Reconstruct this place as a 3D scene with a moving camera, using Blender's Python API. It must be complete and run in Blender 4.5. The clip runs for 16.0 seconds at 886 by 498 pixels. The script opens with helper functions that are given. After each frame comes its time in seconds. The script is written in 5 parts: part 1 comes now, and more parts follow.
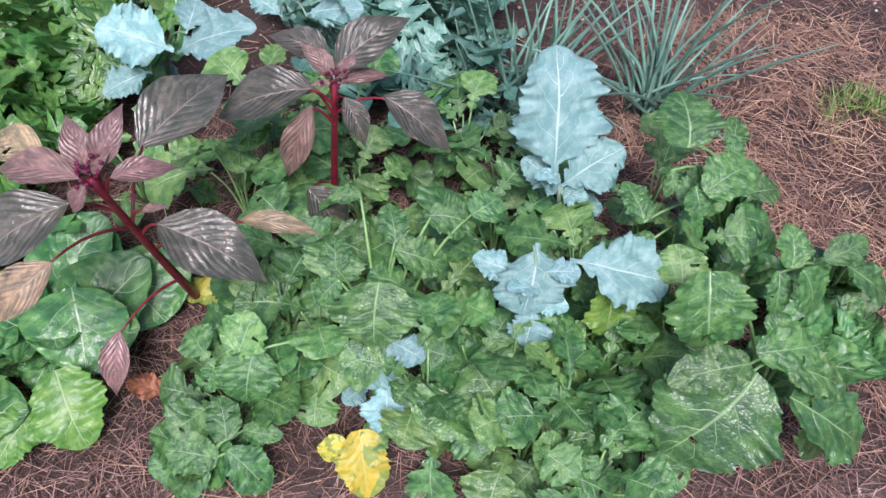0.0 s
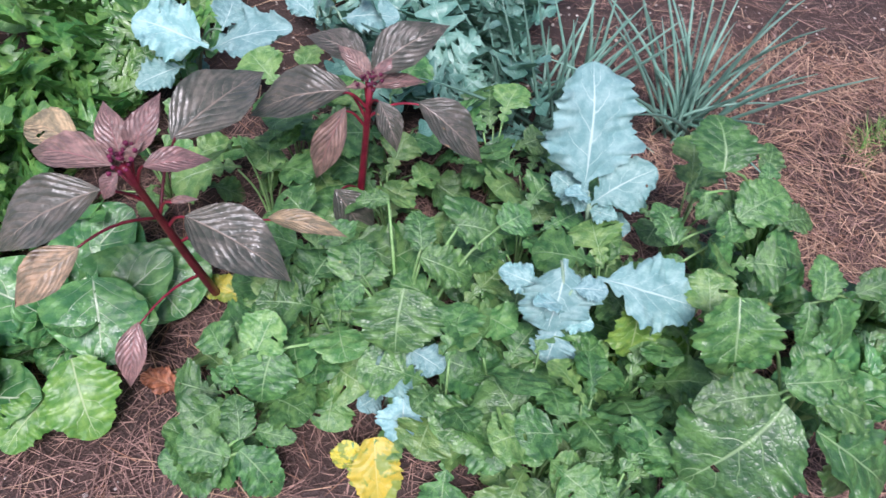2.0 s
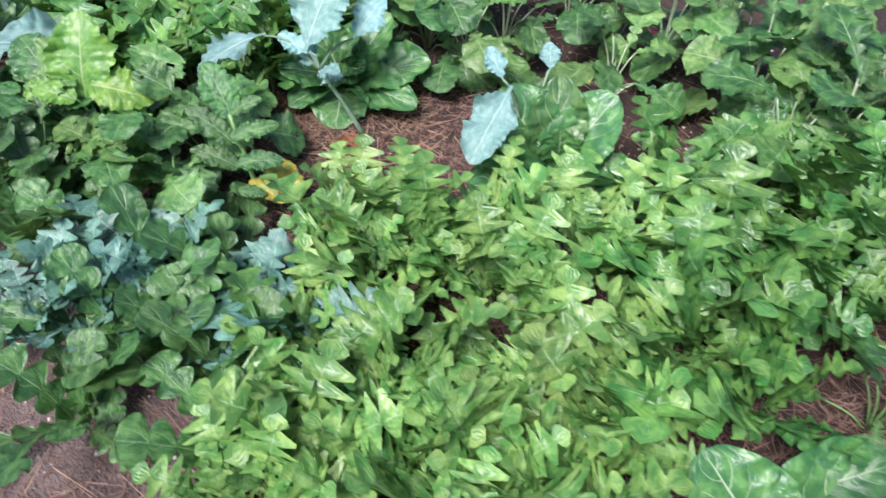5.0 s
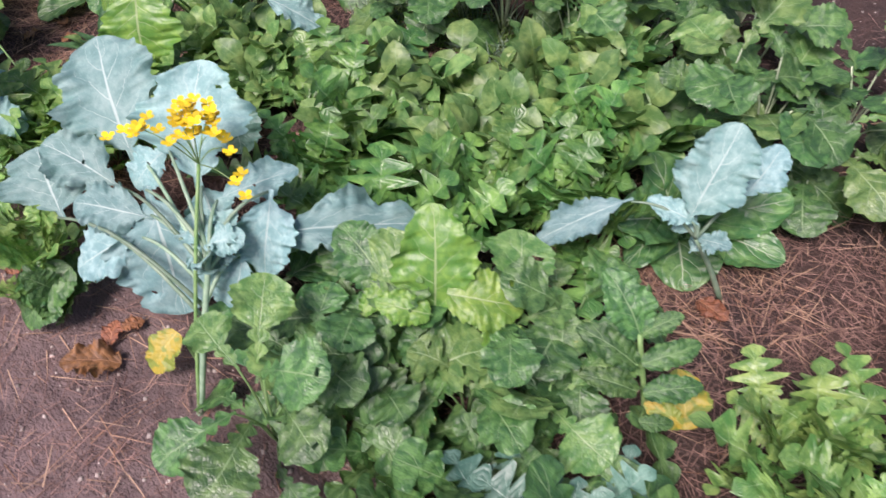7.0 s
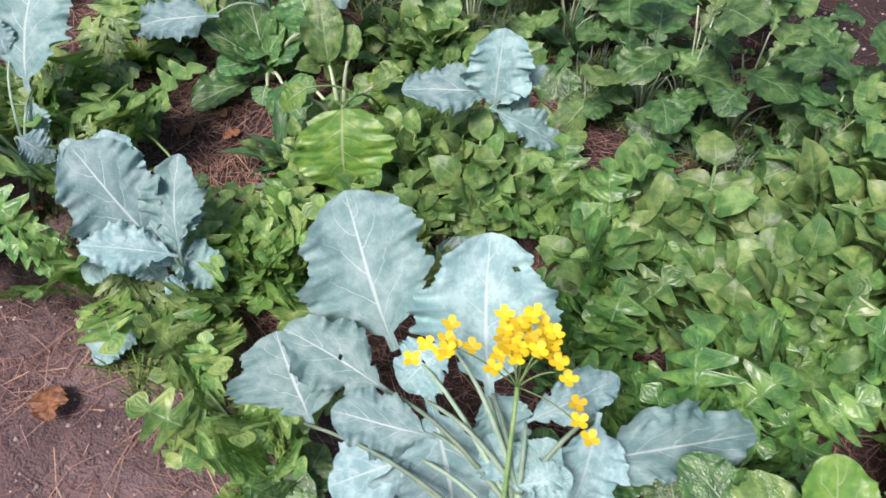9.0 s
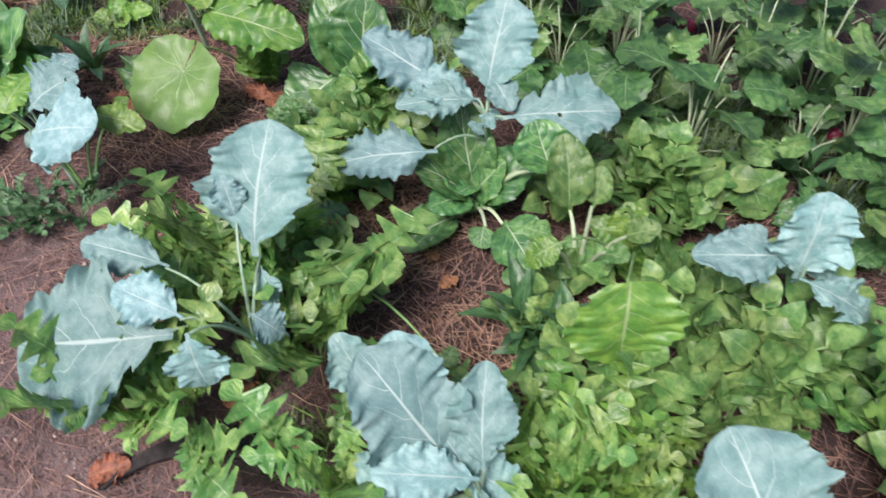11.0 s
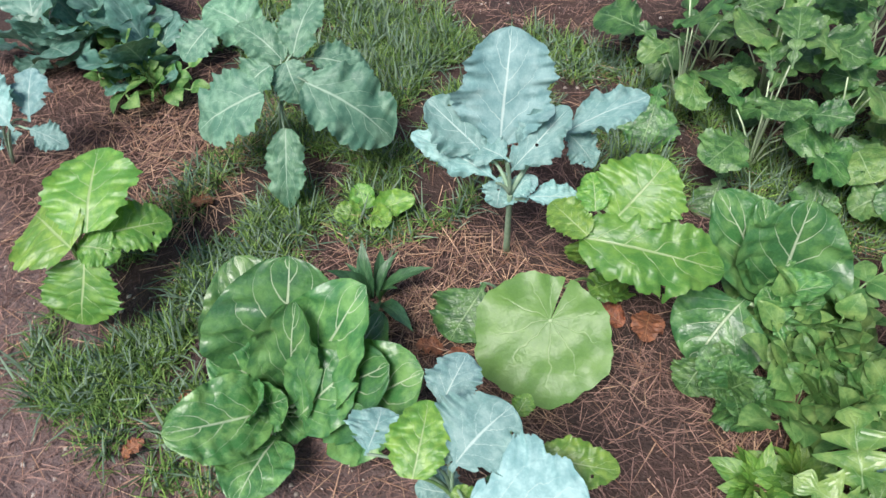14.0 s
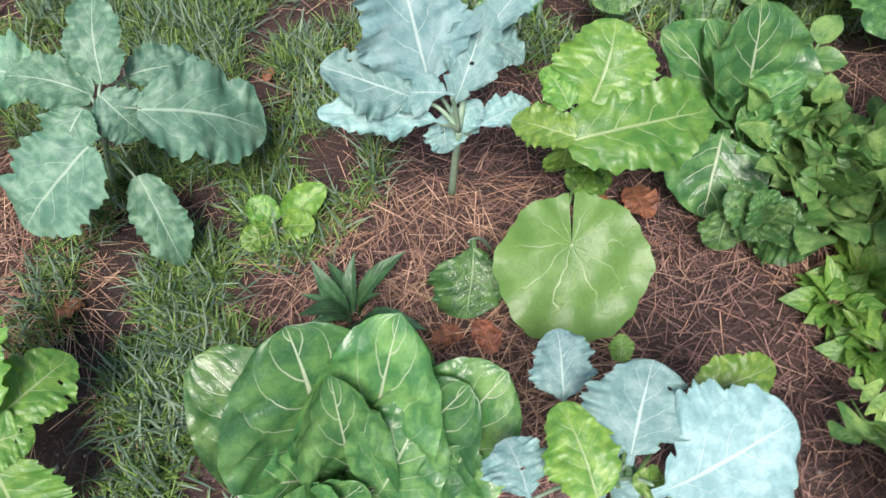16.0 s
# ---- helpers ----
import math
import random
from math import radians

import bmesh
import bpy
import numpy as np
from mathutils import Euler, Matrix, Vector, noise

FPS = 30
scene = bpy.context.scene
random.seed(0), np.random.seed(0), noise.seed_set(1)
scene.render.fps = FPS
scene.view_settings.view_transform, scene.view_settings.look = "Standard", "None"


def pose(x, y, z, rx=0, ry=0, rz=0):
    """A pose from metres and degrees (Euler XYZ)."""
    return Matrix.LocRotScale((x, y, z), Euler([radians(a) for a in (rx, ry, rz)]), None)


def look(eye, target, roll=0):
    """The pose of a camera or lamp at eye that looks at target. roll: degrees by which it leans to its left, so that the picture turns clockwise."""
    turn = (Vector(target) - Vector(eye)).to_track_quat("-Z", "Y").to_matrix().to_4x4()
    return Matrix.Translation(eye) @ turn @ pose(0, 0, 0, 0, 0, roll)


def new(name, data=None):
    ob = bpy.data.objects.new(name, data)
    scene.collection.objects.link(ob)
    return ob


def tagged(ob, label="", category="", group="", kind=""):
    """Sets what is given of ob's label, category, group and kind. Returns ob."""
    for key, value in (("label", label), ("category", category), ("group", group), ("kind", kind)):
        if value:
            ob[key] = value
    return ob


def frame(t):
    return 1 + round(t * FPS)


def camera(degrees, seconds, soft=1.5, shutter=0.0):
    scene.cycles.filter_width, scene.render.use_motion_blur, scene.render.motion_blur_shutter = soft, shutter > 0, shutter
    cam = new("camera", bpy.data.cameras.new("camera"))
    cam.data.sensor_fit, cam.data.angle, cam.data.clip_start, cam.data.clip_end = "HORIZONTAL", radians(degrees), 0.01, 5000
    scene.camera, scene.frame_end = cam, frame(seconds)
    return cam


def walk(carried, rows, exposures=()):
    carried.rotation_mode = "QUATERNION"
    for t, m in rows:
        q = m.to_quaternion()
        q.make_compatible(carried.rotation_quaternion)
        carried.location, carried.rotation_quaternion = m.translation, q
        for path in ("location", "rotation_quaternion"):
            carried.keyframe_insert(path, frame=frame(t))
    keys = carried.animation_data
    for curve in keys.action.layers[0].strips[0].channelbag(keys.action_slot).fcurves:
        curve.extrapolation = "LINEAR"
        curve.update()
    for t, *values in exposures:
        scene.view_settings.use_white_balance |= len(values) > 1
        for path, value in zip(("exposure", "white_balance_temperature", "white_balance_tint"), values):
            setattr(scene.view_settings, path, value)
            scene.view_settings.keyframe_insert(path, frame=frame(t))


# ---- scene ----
PATH = [
    (0.0, 0.0, 0.0, 1.45, 38.0, -0.0, 0.0),
    (0.5, 0.035, -0.03, 1.441, 38.1, -0.47, -0.37),
    (1.0, 0.056, -0.038, 1.434, 38.4, -0.96, -0.24),
    (1.5, 0.035, -0.023, 1.429, 38.79, -1.26, 0.8),
    (2.0, -0.03, -0.001, 1.429, 39.18, -1.54, 3.11),
    (2.5, -0.129, 0.036, 1.435, 39.64, -1.9, 6.64),
    (3.0, -0.25, 0.075, 1.442, 39.96, -2.37, 11.74),
    (3.5, -0.409, 0.091, 1.428, 40.49, -2.53, 18.79),
    (4.0, -0.565, 0.068, 1.432, 40.93, -2.71, 26.56),
    (4.5, -0.731, 0.031, 1.428, 41.28, -2.93, 33.95),
    (5.0, -0.97, 0.019, 1.426, 42.41, -2.89, 39.48),
    (7.5, -2.243, 0.055, 1.458, 39.2, 0.25, 39.33),
    (8.0, -2.435, 0.069, 1.461, 39.3, 0.17, 39.91),
    (8.5, -2.615, 0.071, 1.436, 38.91, -0.06, 40.5),
    (11.0, -3.469, -0.012, 1.454, 41.3, 0.16, 40.27),
    (11.5, -3.721, -0.026, 1.458, 41.9, 0.41, 40.75),
    (12.0, -3.931, -0.019, 1.438, 42.32, 0.66, 41.37),
    (12.5, -4.196, 0.032, 1.445, 42.32, 0.62, 41.73),
    (13.0, -4.381, 0.051, 1.442, 42.11, 0.65, 41.23),
    (13.5, -4.619, 0.049, 1.446, 41.59, 0.9, 38.66),
    (14.0, -4.847, 0.032, 1.446, 40.58, 1.53, 33.38),
    (14.5, -4.954, 0.073, 1.415, 38.74, 2.28, 25.78),
    (15.0, -5.096, 0.127, 1.405, 36.43, 2.97, 17.11),
    (15.5, -5.181, 0.167, 1.358, 34.1, 3.81, 8.94),
    (16.0, -5.301, 0.147, 1.312, 32.65, 4.42, 2.46),
]
cam = camera(59.6, 16.0, shutter=0.25)
walk(cam, [(r[0], pose(*r[1:])) for r in PATH], [(0, 0.38, 5850, 24), (4.4, 0.54, 5700, 26), (5, 0.57, 6000, 16), (7.5, 0.27, 6450, 33), (8.6, 0.26, 6450, 32), (11, 0.28, 6350, 24), (12.6, 0.29, 6300, 18), (14, 0.30, 6250, 14), (16, 0.38, 6400, 19)])

# ---- light ----
world = bpy.data.worlds.new("world")
scene.world = world
world.use_nodes = True
sky = world.node_tree.nodes.new("ShaderNodeTexSky")
sky.sky_type = "NISHITA"
sky.sun_disc = False
sky.sun_elevation, sky.sun_rotation = radians(48), radians(200)
sky.dust_density = 3.0
world.node_tree.links.new(sky.outputs[0], world.node_tree.nodes["Background"].inputs[0])
world.node_tree.nodes["Background"].inputs[1].default_value = 0.09
sun = new("sun", bpy.data.lights.new("sun", "SUN"))
sun.data.energy, sun.data.angle, sun.data.color = 3.2, radians(20), (1.0, 0.94, 0.85)
sun.matrix_world = look((-2.0, -4.0, 6.5), (-2.6, 0.0, 0.0))


# ---- materials ----
class Nodes:
    """A thin shorthand for node trees."""

    def __init__(self, name):
        self.mat = bpy.data.materials.new(name)
        self.mat.use_nodes = True
        self.tree = self.mat.node_tree
        self.bsdf = self.tree.nodes["Principled BSDF"]
        self.out = self.tree.nodes["Material Output"]

    def add(self, kind, operation="", data_type="", blend_type="", feature="", smooth=False, clamp=False):
        node = self.tree.nodes.new(kind)
        if operation:
            node.operation = operation
        if data_type:
            node.data_type, node.blend_type = data_type, blend_type
        if feature:
            node.feature = feature
        if smooth:
            node.interpolation_type = "SMOOTHSTEP"
        if clamp:
            node.use_clamp = True
        return node

    def put(self, socket, value):
        if isinstance(value, bpy.types.NodeSocket):
            self.tree.links.new(value, socket)
        else:
            socket.default_value = value

    def math(self, op, a, b=0.0, c=0.0, clamp=False):
        node = self.add("ShaderNodeMath", operation=op, clamp=clamp)
        for socket, value in zip(node.inputs, (a, b, c)):
            self.put(socket, value)
        return node.outputs[0]

    def span(self, value, low, high, to_low=0.0, to_high=1.0):
        node = self.add("ShaderNodeMapRange", smooth=True)
        for socket, v in zip(node.inputs, (value, low, high, to_low, to_high)):
            self.put(socket, v)
        return node.outputs[0]

    def mix(self, factor, a, b, blend="MIX"):
        node = self.add("ShaderNodeMix", data_type="RGBA", blend_type=blend)
        self.put(node.inputs[0], factor)
        self.put(node.inputs[6], a if isinstance(a, bpy.types.NodeSocket) else (*a, 1))
        self.put(node.inputs[7], b if isinstance(b, bpy.types.NodeSocket) else (*b, 1))
        return node.outputs[2]

    def noise(self, scale, detail=3.0, vector=None, rough=0.55):
        node = self.add("ShaderNodeTexNoise")
        node.inputs["Scale"].default_value = scale
        node.inputs["Detail"].default_value = detail
        node.inputs["Roughness"].default_value = rough
        self.put(node.inputs["Vector"], vector or self.add("ShaderNodeTexCoord").outputs["Object"])
        return node.outputs["Fac"]

    def bump(self, height, strength=0.4, distance=0.004):
        node = self.add("ShaderNodeBump")
        node.inputs["Strength"].default_value = strength
        node.inputs["Distance"].default_value = distance
        self.put(node.inputs["Height"], height)
        self.put(self.bsdf.inputs["Normal"], node.outputs[0])


def leaf_material(name, light, dark, vein, veins=7, slant=0.5, width=0.10, rough=0.45, see=0.25, strength=0.5,
                  spot=None, spots=0.66, fold=0.5, shine=0.7, net=0.05):
    """A leaf: midrib, side veins, blistered relief, spots, and light that shines through."""
    n = Nodes(name)
    uv = n.add("ShaderNodeUVMap").outputs[0]
    split = n.add("ShaderNodeSeparateXYZ")
    n.put(split.inputs[0], uv)
    side = n.math("ABSOLUTE", n.math("MULTIPLY_ADD", split.outputs[0], 2.0, -1.0))
    along = split.outputs[1]
    info = n.add("ShaderNodeObjectInfo").outputs["Random"]
    place = n.add("ShaderNodeTexCoord").outputs["Object"]
    shifted = n.add("ShaderNodeVectorMath", operation="ADD")
    n.put(shifted.inputs[0], place)
    n.put(shifted.inputs[1], n.math("MULTIPLY", info, 37.0))
    where = shifted.outputs[0]
    wobble = n.math("MULTIPLY", n.math("SUBTRACT", n.noise(5.0, 2.0, where), 0.5), 0.10)
    bowed = n.math("MULTIPLY", n.math("POWER", side, 1.25), slant / 2.4)
    offset = n.math("MULTIPLY", n.math("GREATER_THAN", split.outputs[0], 0.5), 0.42 / veins if slant else 0.0)
    run = n.math("ADD", n.math("ADD", n.math("SUBTRACT", along, bowed), wobble), offset)
    saw = n.math("ABSOLUTE", n.math("SUBTRACT", n.math("FRACT", n.math("MULTIPLY", run, float(veins))), 0.5))
    thin = n.math("MULTIPLY_ADD", side, -0.75 * width, width)
    lateral = n.math("MULTIPLY", n.span(saw, thin, 0.0), n.span(side, 1.0, 0.25))
    middle = n.span(side, n.math("MULTIPLY_ADD", along, -0.05, 0.065), 0.012)
    web = n.add("ShaderNodeTexVoronoi", feature="DISTANCE_TO_EDGE")
    web.inputs["Scale"].default_value = 21.0
    n.put(web.inputs["Vector"], where)
    netted = n.span(web.outputs["Distance"], 0.09, 0.0, 0.0, net)
    lines = n.math("MAXIMUM", middle, n.math("MAXIMUM", lateral, netted))
    patch = n.span(n.math("MULTIPLY_ADD", n.span(web.outputs["Distance"], 0.0, 0.35), net * 0.5, n.noise(6.0, 6.0, where, 0.65)), 0.40, 0.68)
    colour = n.mix(patch, dark, light)
    tone = n.add("ShaderNodeHueSaturation")
    n.put(tone.inputs["Hue"], n.math("MULTIPLY_ADD", info, 0.03, 0.485))
    n.put(tone.inputs["Value"], n.math("MULTIPLY_ADD", n.math("FRACT", n.math("MULTIPLY", info, 7.3)), 0.45, 0.75))
    n.put(tone.inputs["Color"], colour)
    colour = n.mix(n.math("MULTIPLY", lines, 0.75), tone.outputs[0], vein)
    fine = n.noise(60.0, 3.0, where)
    colour = n.mix(n.math("MULTIPLY", n.span(fine, 0.5, 0.8), 0.12), colour, tuple(min(1, c * 1.8 + 0.04) for c in light))
    if spot:
        worn = n.span(n.math("MULTIPLY_ADD", side, 0.10, n.noise(3.2, 5.0, where)), spots, spots + 0.05)
        colour = n.mix(worn, colour, spot)
    n.put(n.bsdf.inputs["Base Color"], colour)
    n.bsdf.inputs["Roughness"].default_value = rough
    n.bsdf.inputs["Specular IOR Level"].default_value = shine
    blister = n.math("MULTIPLY", n.span(saw, 0.0, 0.45), fold)
    height = n.math("ADD", n.math("SUBTRACT", blister, n.math("MULTIPLY", lines, 0.8)), n.math("ADD", n.math("MULTIPLY", n.noise(9.0, 3.0, where), 1.3), n.math("MULTIPLY", n.span(web.outputs["Distance"], 0.0, 0.3), net * 1.3)))
    n.bump(height, strength * 0.42, 0.006)
    glow = n.add("ShaderNodeBsdfTranslucent")
    n.put(glow.inputs[0], n.mix(0.5, colour, (0.30, 0.45, 0.05), "MIX"))
    both = n.add("ShaderNodeMixShader")
    both.inputs[0].default_value = see
    n.put(both.inputs[1], n.bsdf.outputs[0])
    n.put(both.inputs[2], glow.outputs[0])
    n.put(n.out.inputs[0], both.outputs[0])
    return n.mat


def plain_material(name, a, b, scale=30.0, rough=0.6, strength=0.4, island=False):
    """A mottled surface, varied from piece to piece."""
    n = Nodes(name)
    grain = n.noise(scale, 4.0)
    colour = n.mix(n.span(grain, 0.3, 0.7), a, b)
    if island:
        pick = n.add("ShaderNodeNewGeometry").outputs["Random Per Island"]
        colour = n.mix(n.math("FRACT", n.math("MULTIPLY", pick, 3.0)), a, b)
    else:
        pick = n.add("ShaderNodeObjectInfo").outputs["Random"]
    tone = n.add("ShaderNodeHueSaturation")
    n.put(tone.inputs["Value"], n.math("MULTIPLY_ADD", pick, 0.7, 0.65))
    n.put(tone.inputs["Color"], colour)
    n.put(n.bsdf.inputs["Base Color"], tone.outputs[0])
    n.bsdf.inputs["Roughness"].default_value = rough
    n.bump(grain, strength, 0.003)
    return n.mat


def ground_material():
    """Grey-brown trodden soil at the path, darker under the beds, with litter and crumbs."""
    n = Nodes("garden_soil")
    spot = n.add("ShaderNodeTexCoord").outputs["Object"]
    split = n.add("ShaderNodeSeparateXYZ")
    n.put(split.inputs[0], spot)
    broad, crumb, fine = n.noise(3.5, 6.0, None, 0.65), n.noise(26.0, 6.0, None, 0.65), n.noise(160.0, 4.0)
    edge = n.math("ADD", split.outputs[1], n.math("MULTIPLY", n.math("SUBTRACT", broad, 0.5), 0.5))
    bed = n.span(edge, 0.38, 0.62)
    path = n.mix(n.span(broad, 0.35, 0.65), (0.28, 0.205, 0.195), (0.13, 0.094, 0.092))
    soil = n.mix(n.span(broad, 0.35, 0.65), (0.05, 0.035, 0.032), (0.085, 0.052, 0.043))
    colour = n.mix(bed, path, soil)
    colour = n.mix(n.math("MULTIPLY", n.span(crumb, 0.5, 0.75), 0.55), colour, (0.07, 0.045, 0.04))
    colour = n.mix(n.math("MULTIPLY", n.span(fine, 0.55, 0.75), 0.6), colour, (0.26, 0.20, 0.18))
    n.put(n.bsdf.inputs["Base Color"], colour)
    n.bsdf.inputs["Roughness"].default_value = 0.95
    n.bump(n.math("ADD", crumb, n.math("MULTIPLY", fine, 0.5)), 1.0, 0.02)
    return n.mat


MUSTARD = leaf_material("mustard_leaf", (0.125, 0.285, 0.08), (0.028, 0.115, 0.033), (0.30, 0.46, 0.22), 5, 0.9, 0.05, 0.36, 0.14, 0.8, (0.36, 0.38, 0.09), 0.78, net=0.14)
PALE = leaf_material("pale_mustard_leaf", (0.23, 0.40, 0.12), (0.075, 0.22, 0.055), (0.38, 0.54, 0.28), 5, 0.9, 0.05, 0.36, 0.16, 0.8, (0.44, 0.42, 0.10), 0.78, net=0.14)
LIME = leaf_material("lime_leaf", (0.25, 0.45, 0.08), (0.11, 0.29, 0.05), (0.46, 0.60, 0.30), 5, 0.9, 0.05, 0.40, 0.22, 0.6, (0.45, 0.36, 0.06), 0.82)
SQUASH = leaf_material("squash_leaf", (0.175, 0.37, 0.085), (0.125, 0.30, 0.065), (0.46, 0.62, 0.34), 10, 0.0, 0.09, 0.45, 0.18, 0.6, fold=0.2)
KALE = leaf_material("kale_leaf", (0.34, 0.545, 0.52), (0.185, 0.375, 0.365), (0.56, 0.71, 0.66), 5, 1.2, 0.04, 0.58, 0.09, 0.45, shine=0.35, net=0.09)
BOK = leaf_material("bok_choy_leaf", (0.175, 0.38, 0.115), (0.05, 0.19, 0.06), (0.60, 0.72, 0.50), 5, 1.3, 0.06, 0.34, 0.12, 0.9)
MIZUNA = leaf_material("mizuna_leaf", (0.36, 0.57, 0.16), (0.10, 0.28, 0.065), (0.42, 0.60, 0.32), 6, 1.0, 0.05, 0.36, 0.22, 0.6)
JAGGED = leaf_material("dark_mizuna_leaf", (0.21, 0.44, 0.10), (0.05, 0.19, 0.045), (0.34, 0.52, 0.26), 6, 1.0, 0.05, 0.34, 0.18, 0.6)
CURLY = leaf_material("curly_kale_leaf", (0.21, 0.40, 0.32), (0.08, 0.22, 0.17), (0.44, 0.60, 0.50), 6, 1.0, 0.05, 0.40, 0.10, 0.6)
COLLARD = leaf_material("collard_leaf", (0.22, 0.41, 0.27), (0.09, 0.23, 0.15), (0.44, 0.60, 0.46), 5, 1.2, 0.04, 0.48, 0.10, 0.45, shine=0.45)
POTATO = leaf_material("bush_leaf", (0.28, 0.45, 0.14), (0.085, 0.225, 0.06), (0.27, 0.46, 0.18), 4, 0.9, 0.03, 0.42, 0.16, 0.5, net=0.05, shine=0.5, fold=0.2)
AMARANTH = leaf_material("amaranth_leaf", (0.155, 0.14, 0.115), (0.06, 0.068, 0.052), (0.30, 0.24, 0.19), 9, 1.0, 0.05, 0.30, 0.06, 0.9, (0.40, 0.26, 0.13), 0.72, 0.6)
ROSY = leaf_material("rosy_amaranth_leaf", (0.33, 0.20, 0.175), (0.16, 0.105, 0.095), (0.36, 0.16, 0.16), 8, 1.0, 0.05, 0.34, 0.08, 0.9, (0.42, 0.28, 0.15), 0.74, 0.7)
TAN = leaf_material("tan_amaranth_leaf", (0.56, 0.41, 0.24), (0.22, 0.19, 0.12), (0.50, 0.36, 0.22), 9, 1.0, 0.05, 0.40, 0.10, 0.9, (0.12, 0.08, 0.05), 0.70, 0.8)
YELLOW = leaf_material("yellowed_leaf", (0.72, 0.56, 0.05), (0.55, 0.50, 0.07), (0.66, 0.58, 0.16), 6, 0.9, 0.04, 0.5, 0.15, 0.5, (0.26, 0.34, 0.06), 0.54)
WEED = leaf_material("weed_leaf", (0.10, 0.25, 0.10), (0.04, 0.13, 0.05), (0.20, 0.36, 0.16), 7, 0.9, 0.05, 0.38, 0.1, 0.5)
DEAD = leaf_material("dead_leaf", (0.42, 0.17, 0.07), (0.20, 0.085, 0.045), (0.45, 0.24, 0.12), 6, 0.9, 0.07, 0.6, 0.05, 0.7)
RED_STEM = plain_material("red_stem", (0.13, 0.008, 0.022), (0.24, 0.02, 0.04), 40, 0.4)
GREEN_STEM = plain_material("green_stem", (0.14, 0.30, 0.09), (0.26, 0.42, 0.17), 40, 0.45)
PALE_STEM = plain_material("pale_stem", (0.40, 0.54, 0.32), (0.56, 0.66, 0.46), 40, 0.4)
KALE_STEM = plain_material("kale_stem", (0.20, 0.34, 0.22), (0.32, 0.45, 0.32), 40, 0.5)
ONION = plain_material("onion_leaf", (0.12, 0.26, 0.20), (0.20, 0.36, 0.28), 25, 0.42)
FLOWER = plain_material("yellow_petals", (0.85, 0.66, 0.01), (0.80, 0.58, 0.02), 60, 0.5)
MAGENTA = plain_material("magenta_bud", (0.16, 0.012, 0.06), (0.07, 0.008, 0.025), 80, 0.6)
SOIL = ground_material()
STRAW = plain_material("straw", (0.10, 0.054, 0.048), (0.40, 0.25, 0.20), 30, 0.75, 0.3, True)
HAY = plain_material("hay", (0.28, 0.14, 0.085), (0.60, 0.42, 0.28), 30, 0.7, 0.3, True)
GRASS = plain_material("grass", (0.045, 0.125, 0.025), (0.20, 0.33, 0.075), 30, 0.5, 0.2, True)
FROND = plain_material("grey_grass", (0.08, 0.16, 0.10), (0.20, 0.29, 0.20), 30, 0.55, 0.2, True)
WOOD = plain_material("tool_wood", (0.26, 0.15, 0.09), (0.38, 0.24, 0.15), 50, 0.7)
IRON = plain_material("black_iron", (0.02, 0.017, 0.016), (0.045, 0.04, 0.04), 60, 0.6)
RADISH = plain_material("radish_skin", (0.16, 0.01, 0.04), (0.26, 0.02, 0.07), 20, 0.35)
PEBBLE = plain_material("pebble", (0.35, 0.30, 0.26), (0.55, 0.50, 0.45), 50, 0.8, 0.5, True)


# ---- building blocks ----
def mesh_of(name, verts, faces, material, uvs=None, smooth=True):
    me = bpy.data.meshes.new(name)
    me.from_pydata([tuple(v) for v in verts], [], faces)
    if uvs is not None:
        layer = me.uv_layers.new(name="UVMap")
        index = np.empty(len(me.loops), dtype=np.int32)
        me.loops.foreach_get("vertex_index", index)
        layer.data.foreach_set("uv", np.asarray(uvs, dtype=np.float32)[index].ravel())
    me.materials.append(material)
    me.polygons.foreach_set("use_smooth", [smooth] * len(me.polygons))
    me.update()
    return me


def tooth(v, count, sharp=1.0):
    """A forward-leaning saw with count teeth, 0 to 1."""
    f = (v * count) % 1.0
    return (f / 0.7 if f < 0.7 else (1 - f) / 0.3) ** sharp


